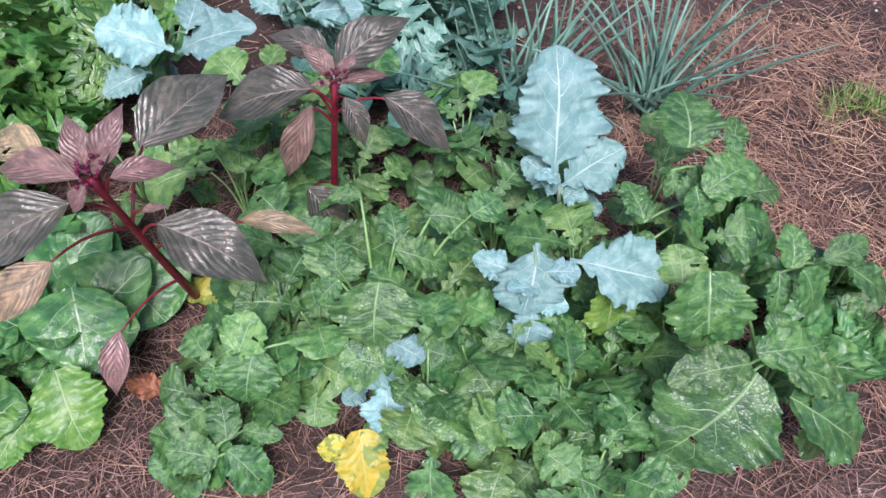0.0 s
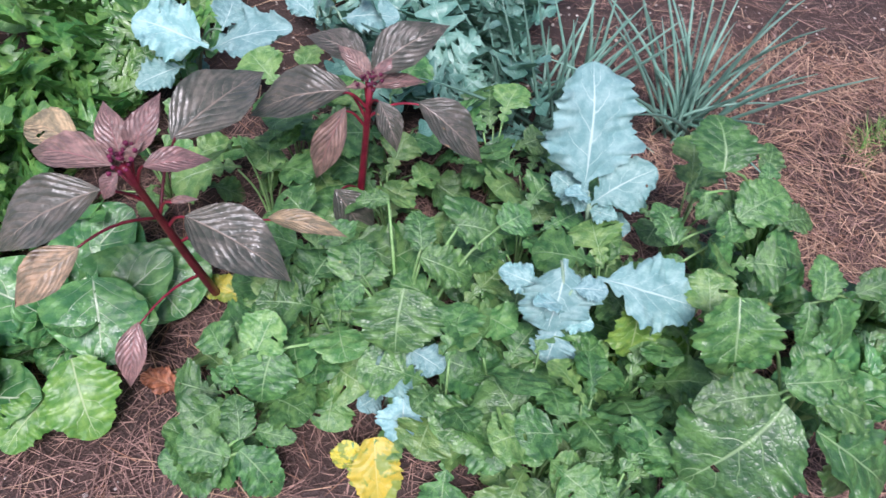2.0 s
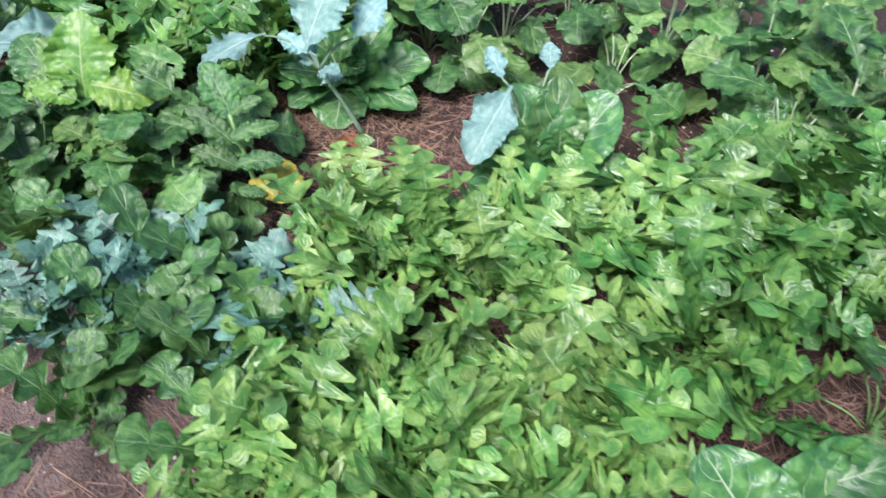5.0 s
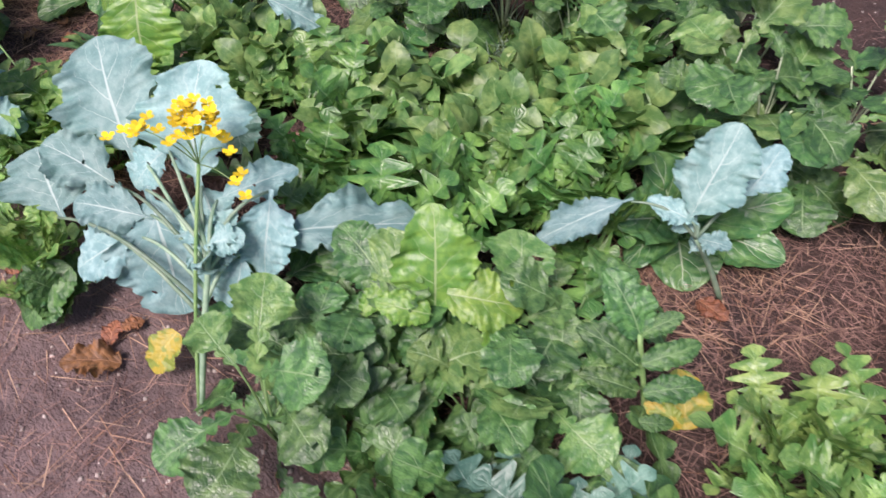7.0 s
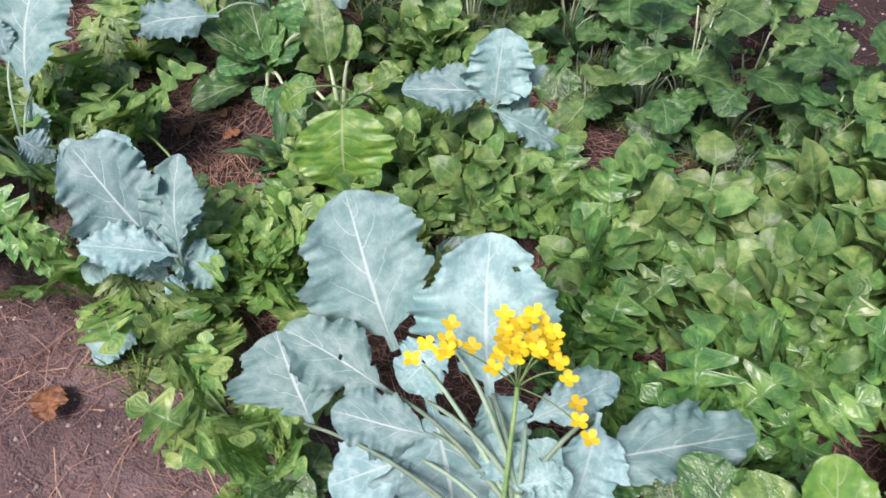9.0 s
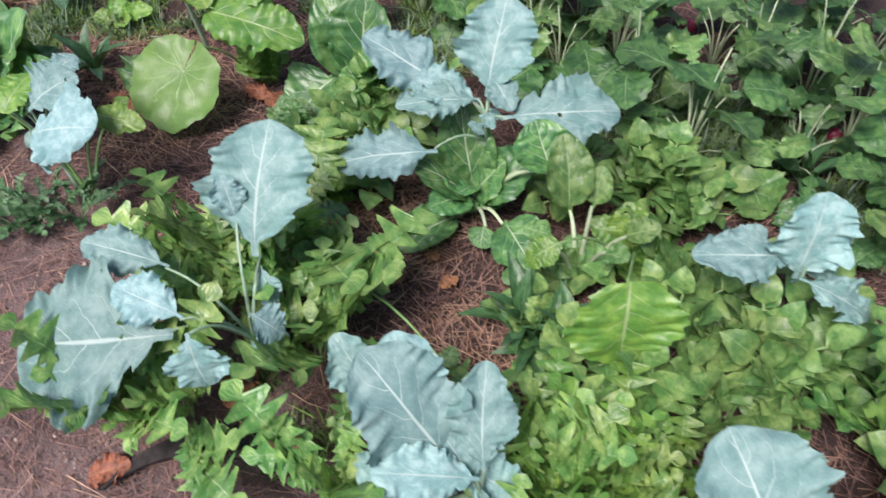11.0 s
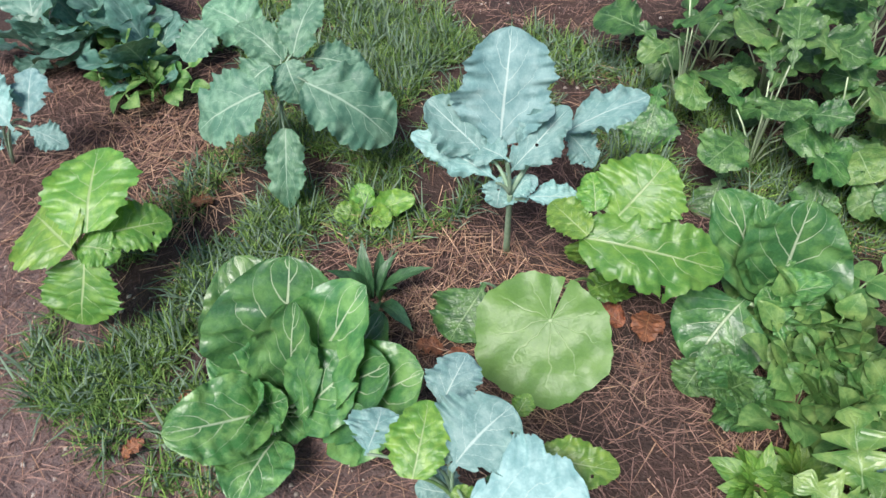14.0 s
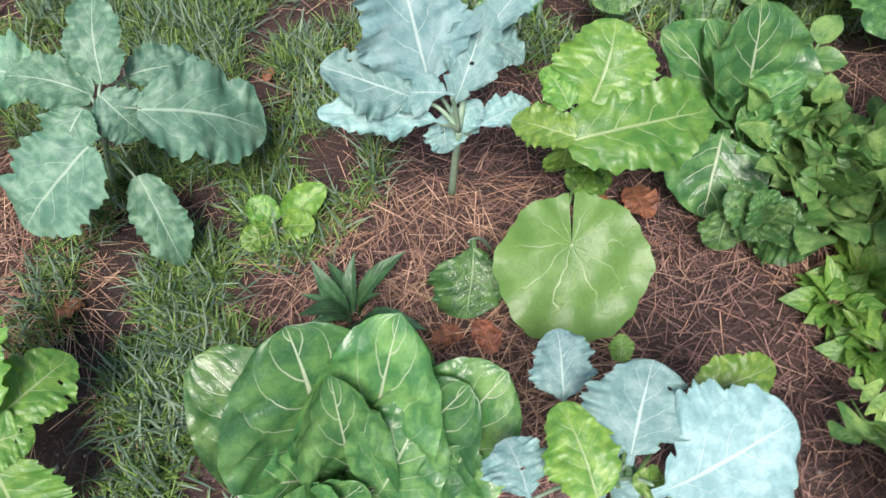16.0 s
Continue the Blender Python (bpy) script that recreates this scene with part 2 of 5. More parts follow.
def outline(kind, v, rng_phase):
    """Half the width of a leaf of unit width at v, from its base 0 to its tip 1."""
    if kind == "amaranth":
        return 0.52 * max(0.0, math.sin(math.pi * v ** 0.76)) ** 1.08
    if kind == "bok":
        if v < 0.10:
            return 0.06
        w = (v - 0.10) / 0.90
        return 0.05 * (1 - w) + 0.47 * max(0.0, math.sin(math.pi * w ** 0.92)) ** 0.52
    if kind == "kale":
        stalk = 0.035
        if v < 0.10:
            return stalk
        w = (v - 0.10) / 0.90
        body = 0.5 * max(0.0, math.sin(math.pi * w ** 0.86)) ** 0.60 * (0.62 + 0.38 * min(1.0, w / 0.35))
        lobes = 0.86 + 0.09 * math.sin(w * 11 + rng_phase) + 0.05 * math.sin(w * 25 + 2 * rng_phase) + 0.11 * tooth(w, 8) + 0.06 * tooth(w, 21) - (0.20 if 0.30 < (w + rng_phase / 20) % 1 < 0.34 else 0)
        return max(stalk * (1 - w), body * lobes)
    if kind == "mustard":
        stalk = 0.03
        if v < 0.08:
            return stalk
        w = (v - 0.08) / 0.92
        if w < 0.34:
            return stalk + 0.17 * abs(math.sin(math.pi * w / 0.17)) ** 0.7 * (0.6 + w) * (0.9 + 0.12 * tooth(w, 26))
        u = (w - 0.34) / 0.66
        body = 0.5 * max(0.0, math.sin(math.pi * u ** 0.88)) ** 0.55
        return max(stalk * (1 - u), body * (0.86 + 0.08 * math.sin(u * 13 + rng_phase) + 0.13 * tooth(u, 7) + 0.06 * tooth(u, 15)))
    if kind == "broad":
        body = 0.5 * max(0.0, math.sin(math.pi * (0.04 + 0.96 * v) ** 0.90)) ** 0.58
        return body * (0.88 + 0.07 * math.sin(v * 12 + rng_phase) + 0.03 * math.sin(v * 31 + rng_phase) + 0.11 * tooth(v, 8) + 0.05 * tooth(v, 19))
    if kind == "daikon":
        stalk = 0.03
        if v < 0.12:
            return stalk
        w = (v - 0.12) / 0.88
        lobe = abs(math.sin(math.pi * w * 5.0)) ** 0.6 if w < 0.8 else max(0.0, 1 - ((w - 0.86) / 0.14) ** 2) ** 0.5
        return stalk + 0.5 * (0.5 + 0.5 * w) * lobe
    if kind == "lance":
        return 0.5 * max(0.0, math.sin(math.pi * v ** 0.9)) * (0.9 + 0.1 * tooth(v, 9))
    return 0.5 * max(0.0, math.sin(math.pi * v)) ** 0.7


SHAPE = {  # rows, columns a side, ruffle, waves, arch, cup
    "amaranth": (28, 5, 0.012, 5, 0.10, 0.10), "bok": (32, 7, 0.065, 4, 0.07, 0.24), "kale": (66, 7, 0.11, 4, 0.07, 0.03),
    "mustard": (42, 3, 0.07, 4, 0.10, 0.06), "broad": (56, 6, 0.07, 4, 0.08, 0.05),
    "daikon": (60, 3, 0.03, 6, 0.12, 0.06), "lance": (22, 3, 0.02, 3, 0.12, 0.08),
}


def leaf_mesh(kind, material, seed, droop=0.0, holes=0):
    """A leaf one long and one wide, base at the origin, tip along y, its face up."""
    rows, cols, ruffle, waves, arch, cup = SHAPE[kind]
    rng = random.Random(seed)
    phase = [rng.uniform(0, 6.28) for _ in range(6)]
    verts, uvs, faces = [], [], []
    for i in range(rows + 1):
        v = i / rows
        half = [outline(kind, v, phase[0]), outline(kind, v, phase[1])]
        if kind == "bok":
            half = [h * (1 + 0.04 * math.sin(9 * v + phase[k])) for k, h in enumerate(half)]
        bend = 0.05 * math.sin(2.5 * v + phase[2])
        for j in range(-cols, cols + 1):
            u = j / cols
            h = max(0.004, half[0 if j < 0 else 1])
            swell = min(1.0, h * 2)
            wave = 2.2 * noise.noise((waves * 1.5 * v, 1.3 * u, phase[3 if j < 0 else 4])) + 1.3 * noise.noise((waves * 4.0 * v, 3 * u, phase[5]))
            z = arch * 4 * v * (1 - v) - droop * v * v + cup * u * u * swell * (1 - 0.9 * v) + ruffle * abs(u) ** (2.6 if kind == "kale" else 1.8) * wave * swell
            z += 0.022 * swell * noise.noise((u * 2.2 + seed, v * 5, 0.3)) - 0.012 * swell * math.exp(-(u * 7) ** 2)
            if kind == "amaranth":
                z += 0.0014 * swell * abs(math.sin(math.pi * (9 * v - 3.7 * abs(u) ** 1.25))) * min(1, abs(u) * 4)
            lean = 0.0 if kind == "amaranth" else 0.02 * abs(u) * swell
            verts.append((u * h + bend, v + lean, z))
            uvs.append((0.5 + u / 2, v))
    wide = 2 * cols + 1
    gone = set()
    for _ in range(holes):
        a, b = rng.randrange(rows // 3, rows - 3), rng.randrange(1, 2 * cols - 1)
        gone |= {(a, b), (a + 1, b)} | ({(a, b + 1)} if rng.random() < 0.5 else set())
    for i in range(rows):
        for j in range(2 * cols):
            if (i, j) not in gone:
                a = i * wide + j
                faces.append((a, a + 1, a + wide + 1, a + wide))
    return mesh_of(kind + "_leaf", verts, faces, material, uvs)


def compound_mesh(material, seed, leaflets=7, width=0.80):
    """A compound leaf: oval leaflets in pairs along a thin rachis, with one at the tip."""
    rng = random.Random(seed)
    verts, uvs, faces = [], [], []

    def leaflet(x, y, z, turn, size, lift):
        start = len(verts)
        rows, cols = 8, 2
        for i in range(rows + 1):
            v = i / rows
            h = 0.5 * width * max(0.0, math.sin(math.pi * v ** 0.8)) ** 0.75
            for j in range(-cols, cols + 1):
                u = j / cols
                px, py = u * h, v
                pz = 0.12 * math.sin(math.pi * v) * lift - 0.14 * v * v + 0.16 * abs(u) * h + 0.03 * math.sin(9 * v + 5 * u)
                c, s = math.cos(turn), math.sin(turn)
                verts.append((x + size * (px * c - py * s), y + size * (px * s + py * c), z + size * pz))
                uvs.append((0.5 + u / 2, v))
        for i in range(rows):
            for j in range(2 * cols):
                a = start + i * 5 + j
                faces.append((a, a + 1, a + 6, a + 5))

    def height(v):
        return 0.22 * math.sin(2.2 * v)

    for i in range(10):
        v = i / 9
        for s in (-1, 0, 1):
            verts.append((0.012 * s, v * 0.75, height(v) + (0.01 if s == 0 else -0.004)))
            uvs.append((0.5, 0.1))
        if i:
            a = len(verts) - 6
            faces.extend([(a, a + 1, a + 4, a + 3), (a + 1, a + 2, a + 5, a + 4)])
    leaflet(0, 0.72, height(0.96), rng.uniform(-0.2, 0.2), 0.36, 1)
    pairs = (leaflets - 1) // 2
    for p in range(pairs):
        v = 0.45 + 0.5 * (p / max(1, pairs))
        for s in (-1, 1):
            leaflet(0, v * 0.75, height(v), s * rng.uniform(0.9, 1.35), rng.uniform(0.24, 0.36), rng.uniform(0.6, 1.2))
    return mesh_of("compound_leaf", verts, faces, material, uvs)


def feathered_mesh(material, seed):
    """A feathery leaf: jagged lobes in pairs along a pale rib, the largest at the tip."""
    rng = random.Random(seed)
    verts, uvs, faces = [], [], []
    sway = rng.uniform(-0.10, 0.10)

    def spine(v):
        return Vector((sway * v * v, v * 0.78, 0.20 * math.sin(2.3 * v)))

    def lobe(v, turn, size, width, curl, teeth):
        start, base = len(verts), spine(v)
        rows, cols = 16, 1
        c, s = math.cos(turn), math.sin(turn)
        for i in range(rows + 1):
            f = i / rows
            h = width * (0.10 + 0.42 * math.sin(math.pi * min(1.0, f) ** 0.85)) * (0.22 + 1.05 * tooth(f, teeth)) * (1 if i < rows else 0.1)
            for j in range(-cols, cols + 1):
                u = j / cols
                px, py = u * h, f + 0.10 * abs(u)
                pz = curl * (f - f * f * 1.6) + 0.22 * abs(u) * h + 0.05 * math.sin(8 * f + 4 * u + turn)
                verts.append((base.x + size * (px * c - py * s), base.y + size * (px * s + py * c), base.z + size * pz))
                uvs.append((0.5 + u / 2, f))
        for i in range(rows):
            for j in range(2 * cols):
                a = start + i * 3 + j
                faces.append((a, a + 1, a + 4, a + 3))

    for i in range(10):
        p = spine(i / 9)
        for k in (-1, 0, 1):
            verts.append((p.x + k * (0.012 if i < 3 else 0.045), p.y, p.z + (0.012 if k == 0 else -0.004)))
            uvs.append((0.5 + 0.25 * k * (i > 2), i / 9))
        if i:
            a = len(verts) - 6
            faces.extend([(a, a + 1, a + 4, a + 3), (a + 1, a + 2, a + 5, a + 4)])
    lobe(0.93, rng.uniform(-0.2, 0.2), rng.uniform(0.40, 0.50), 1.0, 0.3, 4)
    for k in range(4):
        v = 0.40 + 0.14 * k + rng.uniform(-0.02, 0.02)
        for side in (-1, 1):
            lobe(v, side * rng.uniform(0.7, 1.15), (0.16 + 0.048 * k) * rng.uniform(0.8, 1.2), 0.85, rng.uniform(0.1, 0.5), 3)
    return mesh_of("mizuna_leaf", verts, faces, material, uvs)


def fan_mesh(material, seed):
    """A round leaf whose veins spread from the stalk, with a notch behind it and a scalloped rim."""
    verts, uvs, faces = [], [], []
    rings, steps = 12, 96
    for i in range(rings + 1):
        r = i / rings
        for k in range(steps + 1):
            f = k / steps
            a = radians(-177 + 354 * f)
            reach = (0.52 + 0.17 * math.cos(a)) * (0.96 + 0.035 * tooth(f, 22) + 0.03 * math.sin(7 * a + seed))
            x, y = math.sin(a) * reach * r, 0.31 + math.cos(a) * reach * r
            z = 0.006 * r * math.cos(f * 20 * math.pi) * (0.3 + r) - 0.10 * r * r * max(0.0, math.cos(a)) + 0.07 * r * noise.noise((x * 4, y * 4, seed))
            verts.append((x, y, z + 0.06 * r))
            uvs.append((0.5 + 0.5 * r, f))
    wide = steps + 1
    for i in range(rings):
        for k in range(steps):
            a = i * wide + k
            faces.append((a, a + wide, a + wide + 1, a + 1))
    return mesh_of("fan_leaf", verts, faces, material, uvs)


def tube_mesh(name, points, radii, material, sides=7):
    """A bent tapering stem through the points."""
    verts, faces = [], []
    pts = [Vector(p) for p in points]
    for i, p in enumerate(pts):
        way = (pts[min(i + 1, len(pts) - 1)] - pts[max(i - 1, 0)]).normalized()
        one = way.cross(Vector((0.31, 0.94, 0.13))).normalized()
        two = way.cross(one)
        for k in range(sides):
            a = 2 * math.pi * k / sides
            verts.append(p + (one * math.cos(a) + two * math.sin(a)) * radii[i])
    for i in range(len(pts) - 1):
        for k in range(sides):
            a, b = i * sides + k, i * sides + (k + 1) % sides
            faces.append((a, b, b + sides, a + sides))
    faces.append(tuple(range(sides))[::-1])
    faces.append(tuple(range((len(pts) - 1) * sides, len(pts) * sides)))
    return mesh_of(name, verts, faces, material)


def arc(a, b, lift, steps=7):
    a, b = Vector(a), Vector(b)
    return [a.lerp(b, i / steps) + Vector((0, 0, lift * math.sin(math.pi * i / steps))) for i in range(steps + 1)]


LEAVES = {}


def leaves_of(kind, material, droop=0.0, holes=0, count=4):
    key = (kind, material.name, droop, holes)
    if key not in LEAVES:
        base = sum(map(ord, kind + material.name)) % 97
        if kind == "compound":
            LEAVES[key] = [compound_mesh(material, base + i, (5, 7)[i % 2]) for i in range(count)]
        elif kind == "mizuna":
            LEAVES[key] = [feathered_mesh(material, base + i) for i in range(5)]
        elif kind == "round":
            LEAVES[key] = [fan_mesh(material, base)]
        else:
            LEAVES[key] = [leaf_mesh(kind, material, base + 13 * i, droop, holes * (i % 2)) for i in range(count)]
    return LEAVES[key]


def plant(name, x, y, label, category="vegetable plant", group=""):
    ob = new(name)
    ob.location = (x, y, 0)
    ob.empty_display_size = 0.05
    return tagged(ob, label, category, group)


def part(name, me, parent, label="", m=None):
    ob = new(name, me)
    ob.parent = parent
    if m is not None:
        ob.matrix_basis = m
    if label:
        tagged(ob, label)
    return ob


def set_leaf(parent, me, a, b, width, face=(0.2, -0.35, 0.9), name="leaf", label="", roll=0.0):
    """Lays a leaf from a to b, as wide as width times its length, its face to the sky."""
    a, b = Vector(a), Vector(b)
    way = b - a
    size = way.length
    way.normalize()
    flat = Vector(face) - way * way.dot(Vector(face))
    flat.normalize()
    if roll:
        flat.rotate(Matrix.Rotation(roll, 3, way))
    side = way.cross(flat)
    m = Matrix((side * size * width, way * size, flat * size)).transposed().to_4x4()
    m.translation = a
    return part(name, me, parent, label, m)


def rosette(name, x, y, label, kind, material, count, length, width, rise=(25, 75), group="", droop=0.12, seed=0, holes=0, category="vegetable plant"):
    """A plant whose leaves spring from one crown, each at its own angle."""
    ob = plant(name, x, y, label, category, group)
    rng = random.Random(int(x * 1000) * 31 + int(y * 1000) + seed)
    kinds = leaves_of(kind, material, droop, holes)
    turn = rng.uniform(0, 360)
    for i in range(count):
        az = radians(turn + i * 137.5 + rng.uniform(-18, 18))
        el = radians(rise[0] + (rise[1] - rise[0]) * (i / max(1, count - 1)) + rng.uniform(-8, 8))
        size = length * rng.uniform(0.6, 1.2) * (0.8 + 0.2 * math.cos(el))
        start = Vector((0.012 * math.cos(az), 0.012 * math.sin(az), 0.01))
        tip = start + size * Vector((math.cos(az) * math.cos(el), math.sin(az) * math.cos(el), math.sin(el)))
        inward = Vector((-math.cos(az) * math.sin(el), -math.sin(az) * math.sin(el), math.cos(el)))
        set_leaf(ob, rng.choice(kinds), start, tip, width * rng.uniform(0.85, 1.2), inward, roll=rng.uniform(-0.6, 0.6))
    return ob


def canopy(name, x, y, label, kind, material, count, height, size, width, spread, group="", stem=None, seed=0, holes=0, droop=0.10, category="vegetable plant"):
    """A plant whose blades lie to the sky on long stalks, low ones outside and high ones within."""
    ob = plant(name, x, y, label, category, group)
    rng = random.Random(int(x * 1000) * 17 + int(y * 1000) + seed)
    kinds = leaves_of(kind, material, droop, holes) * 2 + leaves_of(kind, PALE, droop, holes)
    turn, tall = rng.uniform(0, 6.28), height * rng.uniform(0.65, 1.25)
    for i in range(count):
        f = i / max(1, count - 1)
        az = turn + i * 2.4 + rng.uniform(-0.35, 0.35)
        r = spread * (1 - 0.75 * f) * rng.uniform(0.6, 1.2)
        a = Vector((r * math.cos(az), r * math.sin(az), tall * (0.30 + 0.70 * f) * rng.uniform(0.8, 1.15)))
        el = radians(-22 + 55 * f + rng.uniform(-16, 16))
        out = az + rng.uniform(-0.5, 0.5)
        long = size * rng.uniform(0.65, 1.25)
        b = a + long * Vector((math.cos(out) * math.cos(el), math.sin(out) * math.cos(el), math.sin(el)))
        set_leaf(ob, rng.choice(kinds), a, b, width * rng.uniform(0.85, 1.2), (rng.gauss(0, 0.25), rng.gauss(-0.1, 0.25), 1.0))
        way = arc((0, 0, -0.01), a + (b - a) * 0.05, 0.0, 5)
        way = [p + Vector((-p.x, -p.y, 0)) * 0.35 * math.sin(math.pi * k / 5) for k, p in enumerate(way)]
        part("stalk", tube_mesh("stalk", way, [0.0036 - 0.0003 * k for k in range(6)], stem or GREEN_STEM, 5), ob)
    return ob


def specimen(name, x, y, label, kind, material, rows, stem=KALE_STEM, thick=0.0042, root=None, group="", holes=0, droop=0.08, category="vegetable plant", crown=None, inner=0, inner_size=0.11):
    """A plant with its leaves set one by one: rows of base, tip and width, from the foot of the plant."""
    ob = plant(name, x, y, label, category, group)
    kinds = leaves_of(kind, material, droop, holes)
    foot = Vector(root or (0, 0, -0.01))
    if crown:
        top = Vector(crown)
        part("stem", tube_mesh("stem", arc(foot, top, 0.01), [thick * (1.7 - 0.08 * i) for i in range(8)], stem), ob)
    for i, (x0, y0, z0, x1, y1, z1, w) in enumerate(rows):
        a, b = Vector((x0, y0, z0)), Vector((x1, y1, z1))
        origin = foot
        if crown:
            span = max(0.15, min(1.0, (a.z - 0.05) / max(0.05, top.z)))
            origin = foot.lerp(top, span)
        long = (b - a).length
        reach = origin - a
        if kind in ("kale", "bok", "broad") and reach.length < 2.0 * long and reach.dot(b - a) < 0:
            a = a + reach * min(0.5, 0.3 * long / max(reach.length, 0.01))
            w *= 0.5 + 0.5 * long / (b - a).length
        set_leaf(ob, kinds[i % len(kinds)], a, b, w)
        if (a - origin).length > 0.02:
            part("stalk", tube_mesh("stalk", arc(origin, a + (b - a) * 0.03, 0.02 * (a - origin).length / 0.1), [thick * (1.0 - 0.06 * k) for k in range(8)], stem), ob)
    rng = random.Random(len(rows) * 7 + int(abs(x) * 100))
    mid = Vector(crown or (0, 0, 0.06))
    for i in range(inner):
        az, el = rng.uniform(0, 6.28), radians(rng.uniform(10, 75))
        size = rng.uniform(0.05, inner_size)
        a = mid + Vector((0, 0, rng.uniform(-0.06, 0.03)))
        b = a + size * Vector((math.cos(az) * math.cos(el), math.sin(az) * math.cos(el), math.sin(el)))
        set_leaf(ob, rng.choice(kinds), a, b, rng.uniform(0.7, 1.0), roll=rng.uniform(-0.5, 0.5))
    return ob


def scatter(name, label, material, pieces, category, group=""):
    """Many thin strips as one thing that nobody could count: foot, way, length, width, sag."""
    verts, faces = [], []
    for foot, way, length, width, sag in pieces:
        way = Vector(way).normalized()
        side = way.cross(Vector((0, 0, 1)))
        side = side.normalized() * width if side.length > 1e-4 else Vector((width, 0, 0))
        up = Vector((0, 0, width * 0.8))
        start = len(verts)
        for k, taper in enumerate((1.0, 0.85, 0.25)):
            f = k / 2
            p = Vector(foot) + way * length * f - Vector((0, 0, sag * f * f))
            verts.extend((p - side * taper, p + up * taper, p + side * taper))
        for k in range(2):
            a = start + 3 * k
            faces.extend(((a, a + 1, a + 4, a + 3), (a + 1, a + 2, a + 5, a + 4)))
    ob = new(name, mesh_of(name, verts, faces, material))
    return tagged(ob, label, category, group, "stuff")


def relief(x, y):
    """The height of the soil at a place."""
    return 0.022 * noise.noise((x * 1.3, y * 1.3, 0)) + 0.010 * noise.noise((x * 6, y * 6, 2)) + 0.005 * noise.noise((x * 19, y * 19, 5))


# ---- ground ----
def ground():
    """One sheet of soil: fine in the garden, coarse out to the horizon."""
    xs = [-400, -80, -20, -10] + list(np.arange(-8.2, 2.6, 0.03)) + [4, 10, 40, 400]
    ys = [-400, -60, -12, -3] + list(np.arange(-0.9, 4.2, 0.03)) + [6, 14, 60, 400]
    verts = [(x, y, relief(x, y) if -8.3 < x < 2.7 and -1 < y < 4.3 else 0.0) for y in ys for x in xs]
    wide = len(xs)
    faces = [(j * wide + i, j * wide + i + 1, (j + 1) * wide + i + 1, (j + 1) * wide + i) for j in range(len(ys) - 1) for i in range(wide - 1)]
    ob = new("ground", mesh_of("ground", verts, faces, SOIL))
    tagged(ob, "grey-brown garden soil strewn with straw litter", "ground", kind="structure")


ground()


# ---- kinds of things ----
def amaranth_stem(ob, top):
    """The crimson stem with its buds at the crown."""
    part("stem", tube_mesh("stem", arc((0, 0, -0.01), top, -0.015, 9), [0.0105 - 0.0005 * i for i in range(10)], RED_STEM, 9), ob)
    rng = random.Random(int(top[2] * 100))
    bm = bmesh.new()
    for i in range(26):
        spread = 0.011
        p = Vector(top) + Vector((rng.gauss(0, spread), rng.gauss(0, spread), rng.uniform(0, 0.035)))
        bmesh.ops.create_icosphere(bm, subdivisions=1, radius=rng.uniform(0.003, 0.005), matrix=Matrix.Translation(p))
    me = bpy.data.meshes.new("bud")
    bm.to_mesh(me)
    bm.free()
    me.materials.append(MAGENTA)
    tagged(part("bud", me, ob, "magenta flower buds"), kind="stuff")


def amaranth_leaves(ob, material, top, rows):
    """Leaves of one look on red stalks that leave the stem below them."""
    kinds = leaves_of("amaranth", material, 0.10, 1 if material is TAN else 0)
    top = Vector(top)
    for i, (x0, y0, z0, x1, y1, z1, w) in enumerate(rows):
        a, b = Vector((x0, y0, z0)), Vector((x1, y1, z1))
        set_leaf(ob, kinds[i % len(kinds)], a, b, w * 0.80)
        f = max(0.3, min(1.0, (z0 - 0.06) / top.z))
        origin = top * f + Vector((0, 0, -0.015 * math.sin(math.pi * f)))
        reach = (a - origin).length
        part("stalk", tube_mesh("stalk", arc(origin, a + (b - a) * 0.06, 0.012 + 0.05 * reach), [0.0034 - 0.0002 * k for k in range(8)], RED_STEM), ob)


def scallions(x, y, count, size):
    """A clump of hollow onion leaves that fan out of the soil."""
    ob = plant("scallion_clump", x, y, "clump of grey-green scallions fanning out of straw", "scallion", "scallion clumps")
    rng = random.Random(int(x * 100) + count)
    for i in range(count):
        az, el = rng.uniform(0, 6.28), radians(rng.uniform(38, 86))
        length = size * rng.uniform(0.65, 1.2)
        foot = Vector((rng.gauss(0, 0.03), rng.gauss(0, 0.03), 0))
        way = Vector((math.cos(az) * math.cos(el), math.sin(az) * math.cos(el), math.sin(el)))
        sag = rng.uniform(0.0, 0.10) * (2.0 if rng.random() < 0.2 else 1.0)
        pts = [foot + way * length * k / 7 + Vector((math.cos(az), math.sin(az), -0.9)) * sag * (k / 7) ** 2 for k in range(8)]
        part("leaf", tube_mesh("scallion_leaf", pts, [0.0048, 0.005, 0.005, 0.0047, 0.0043, 0.0036, 0.0026, 0.0008], ONION, 6), ob)


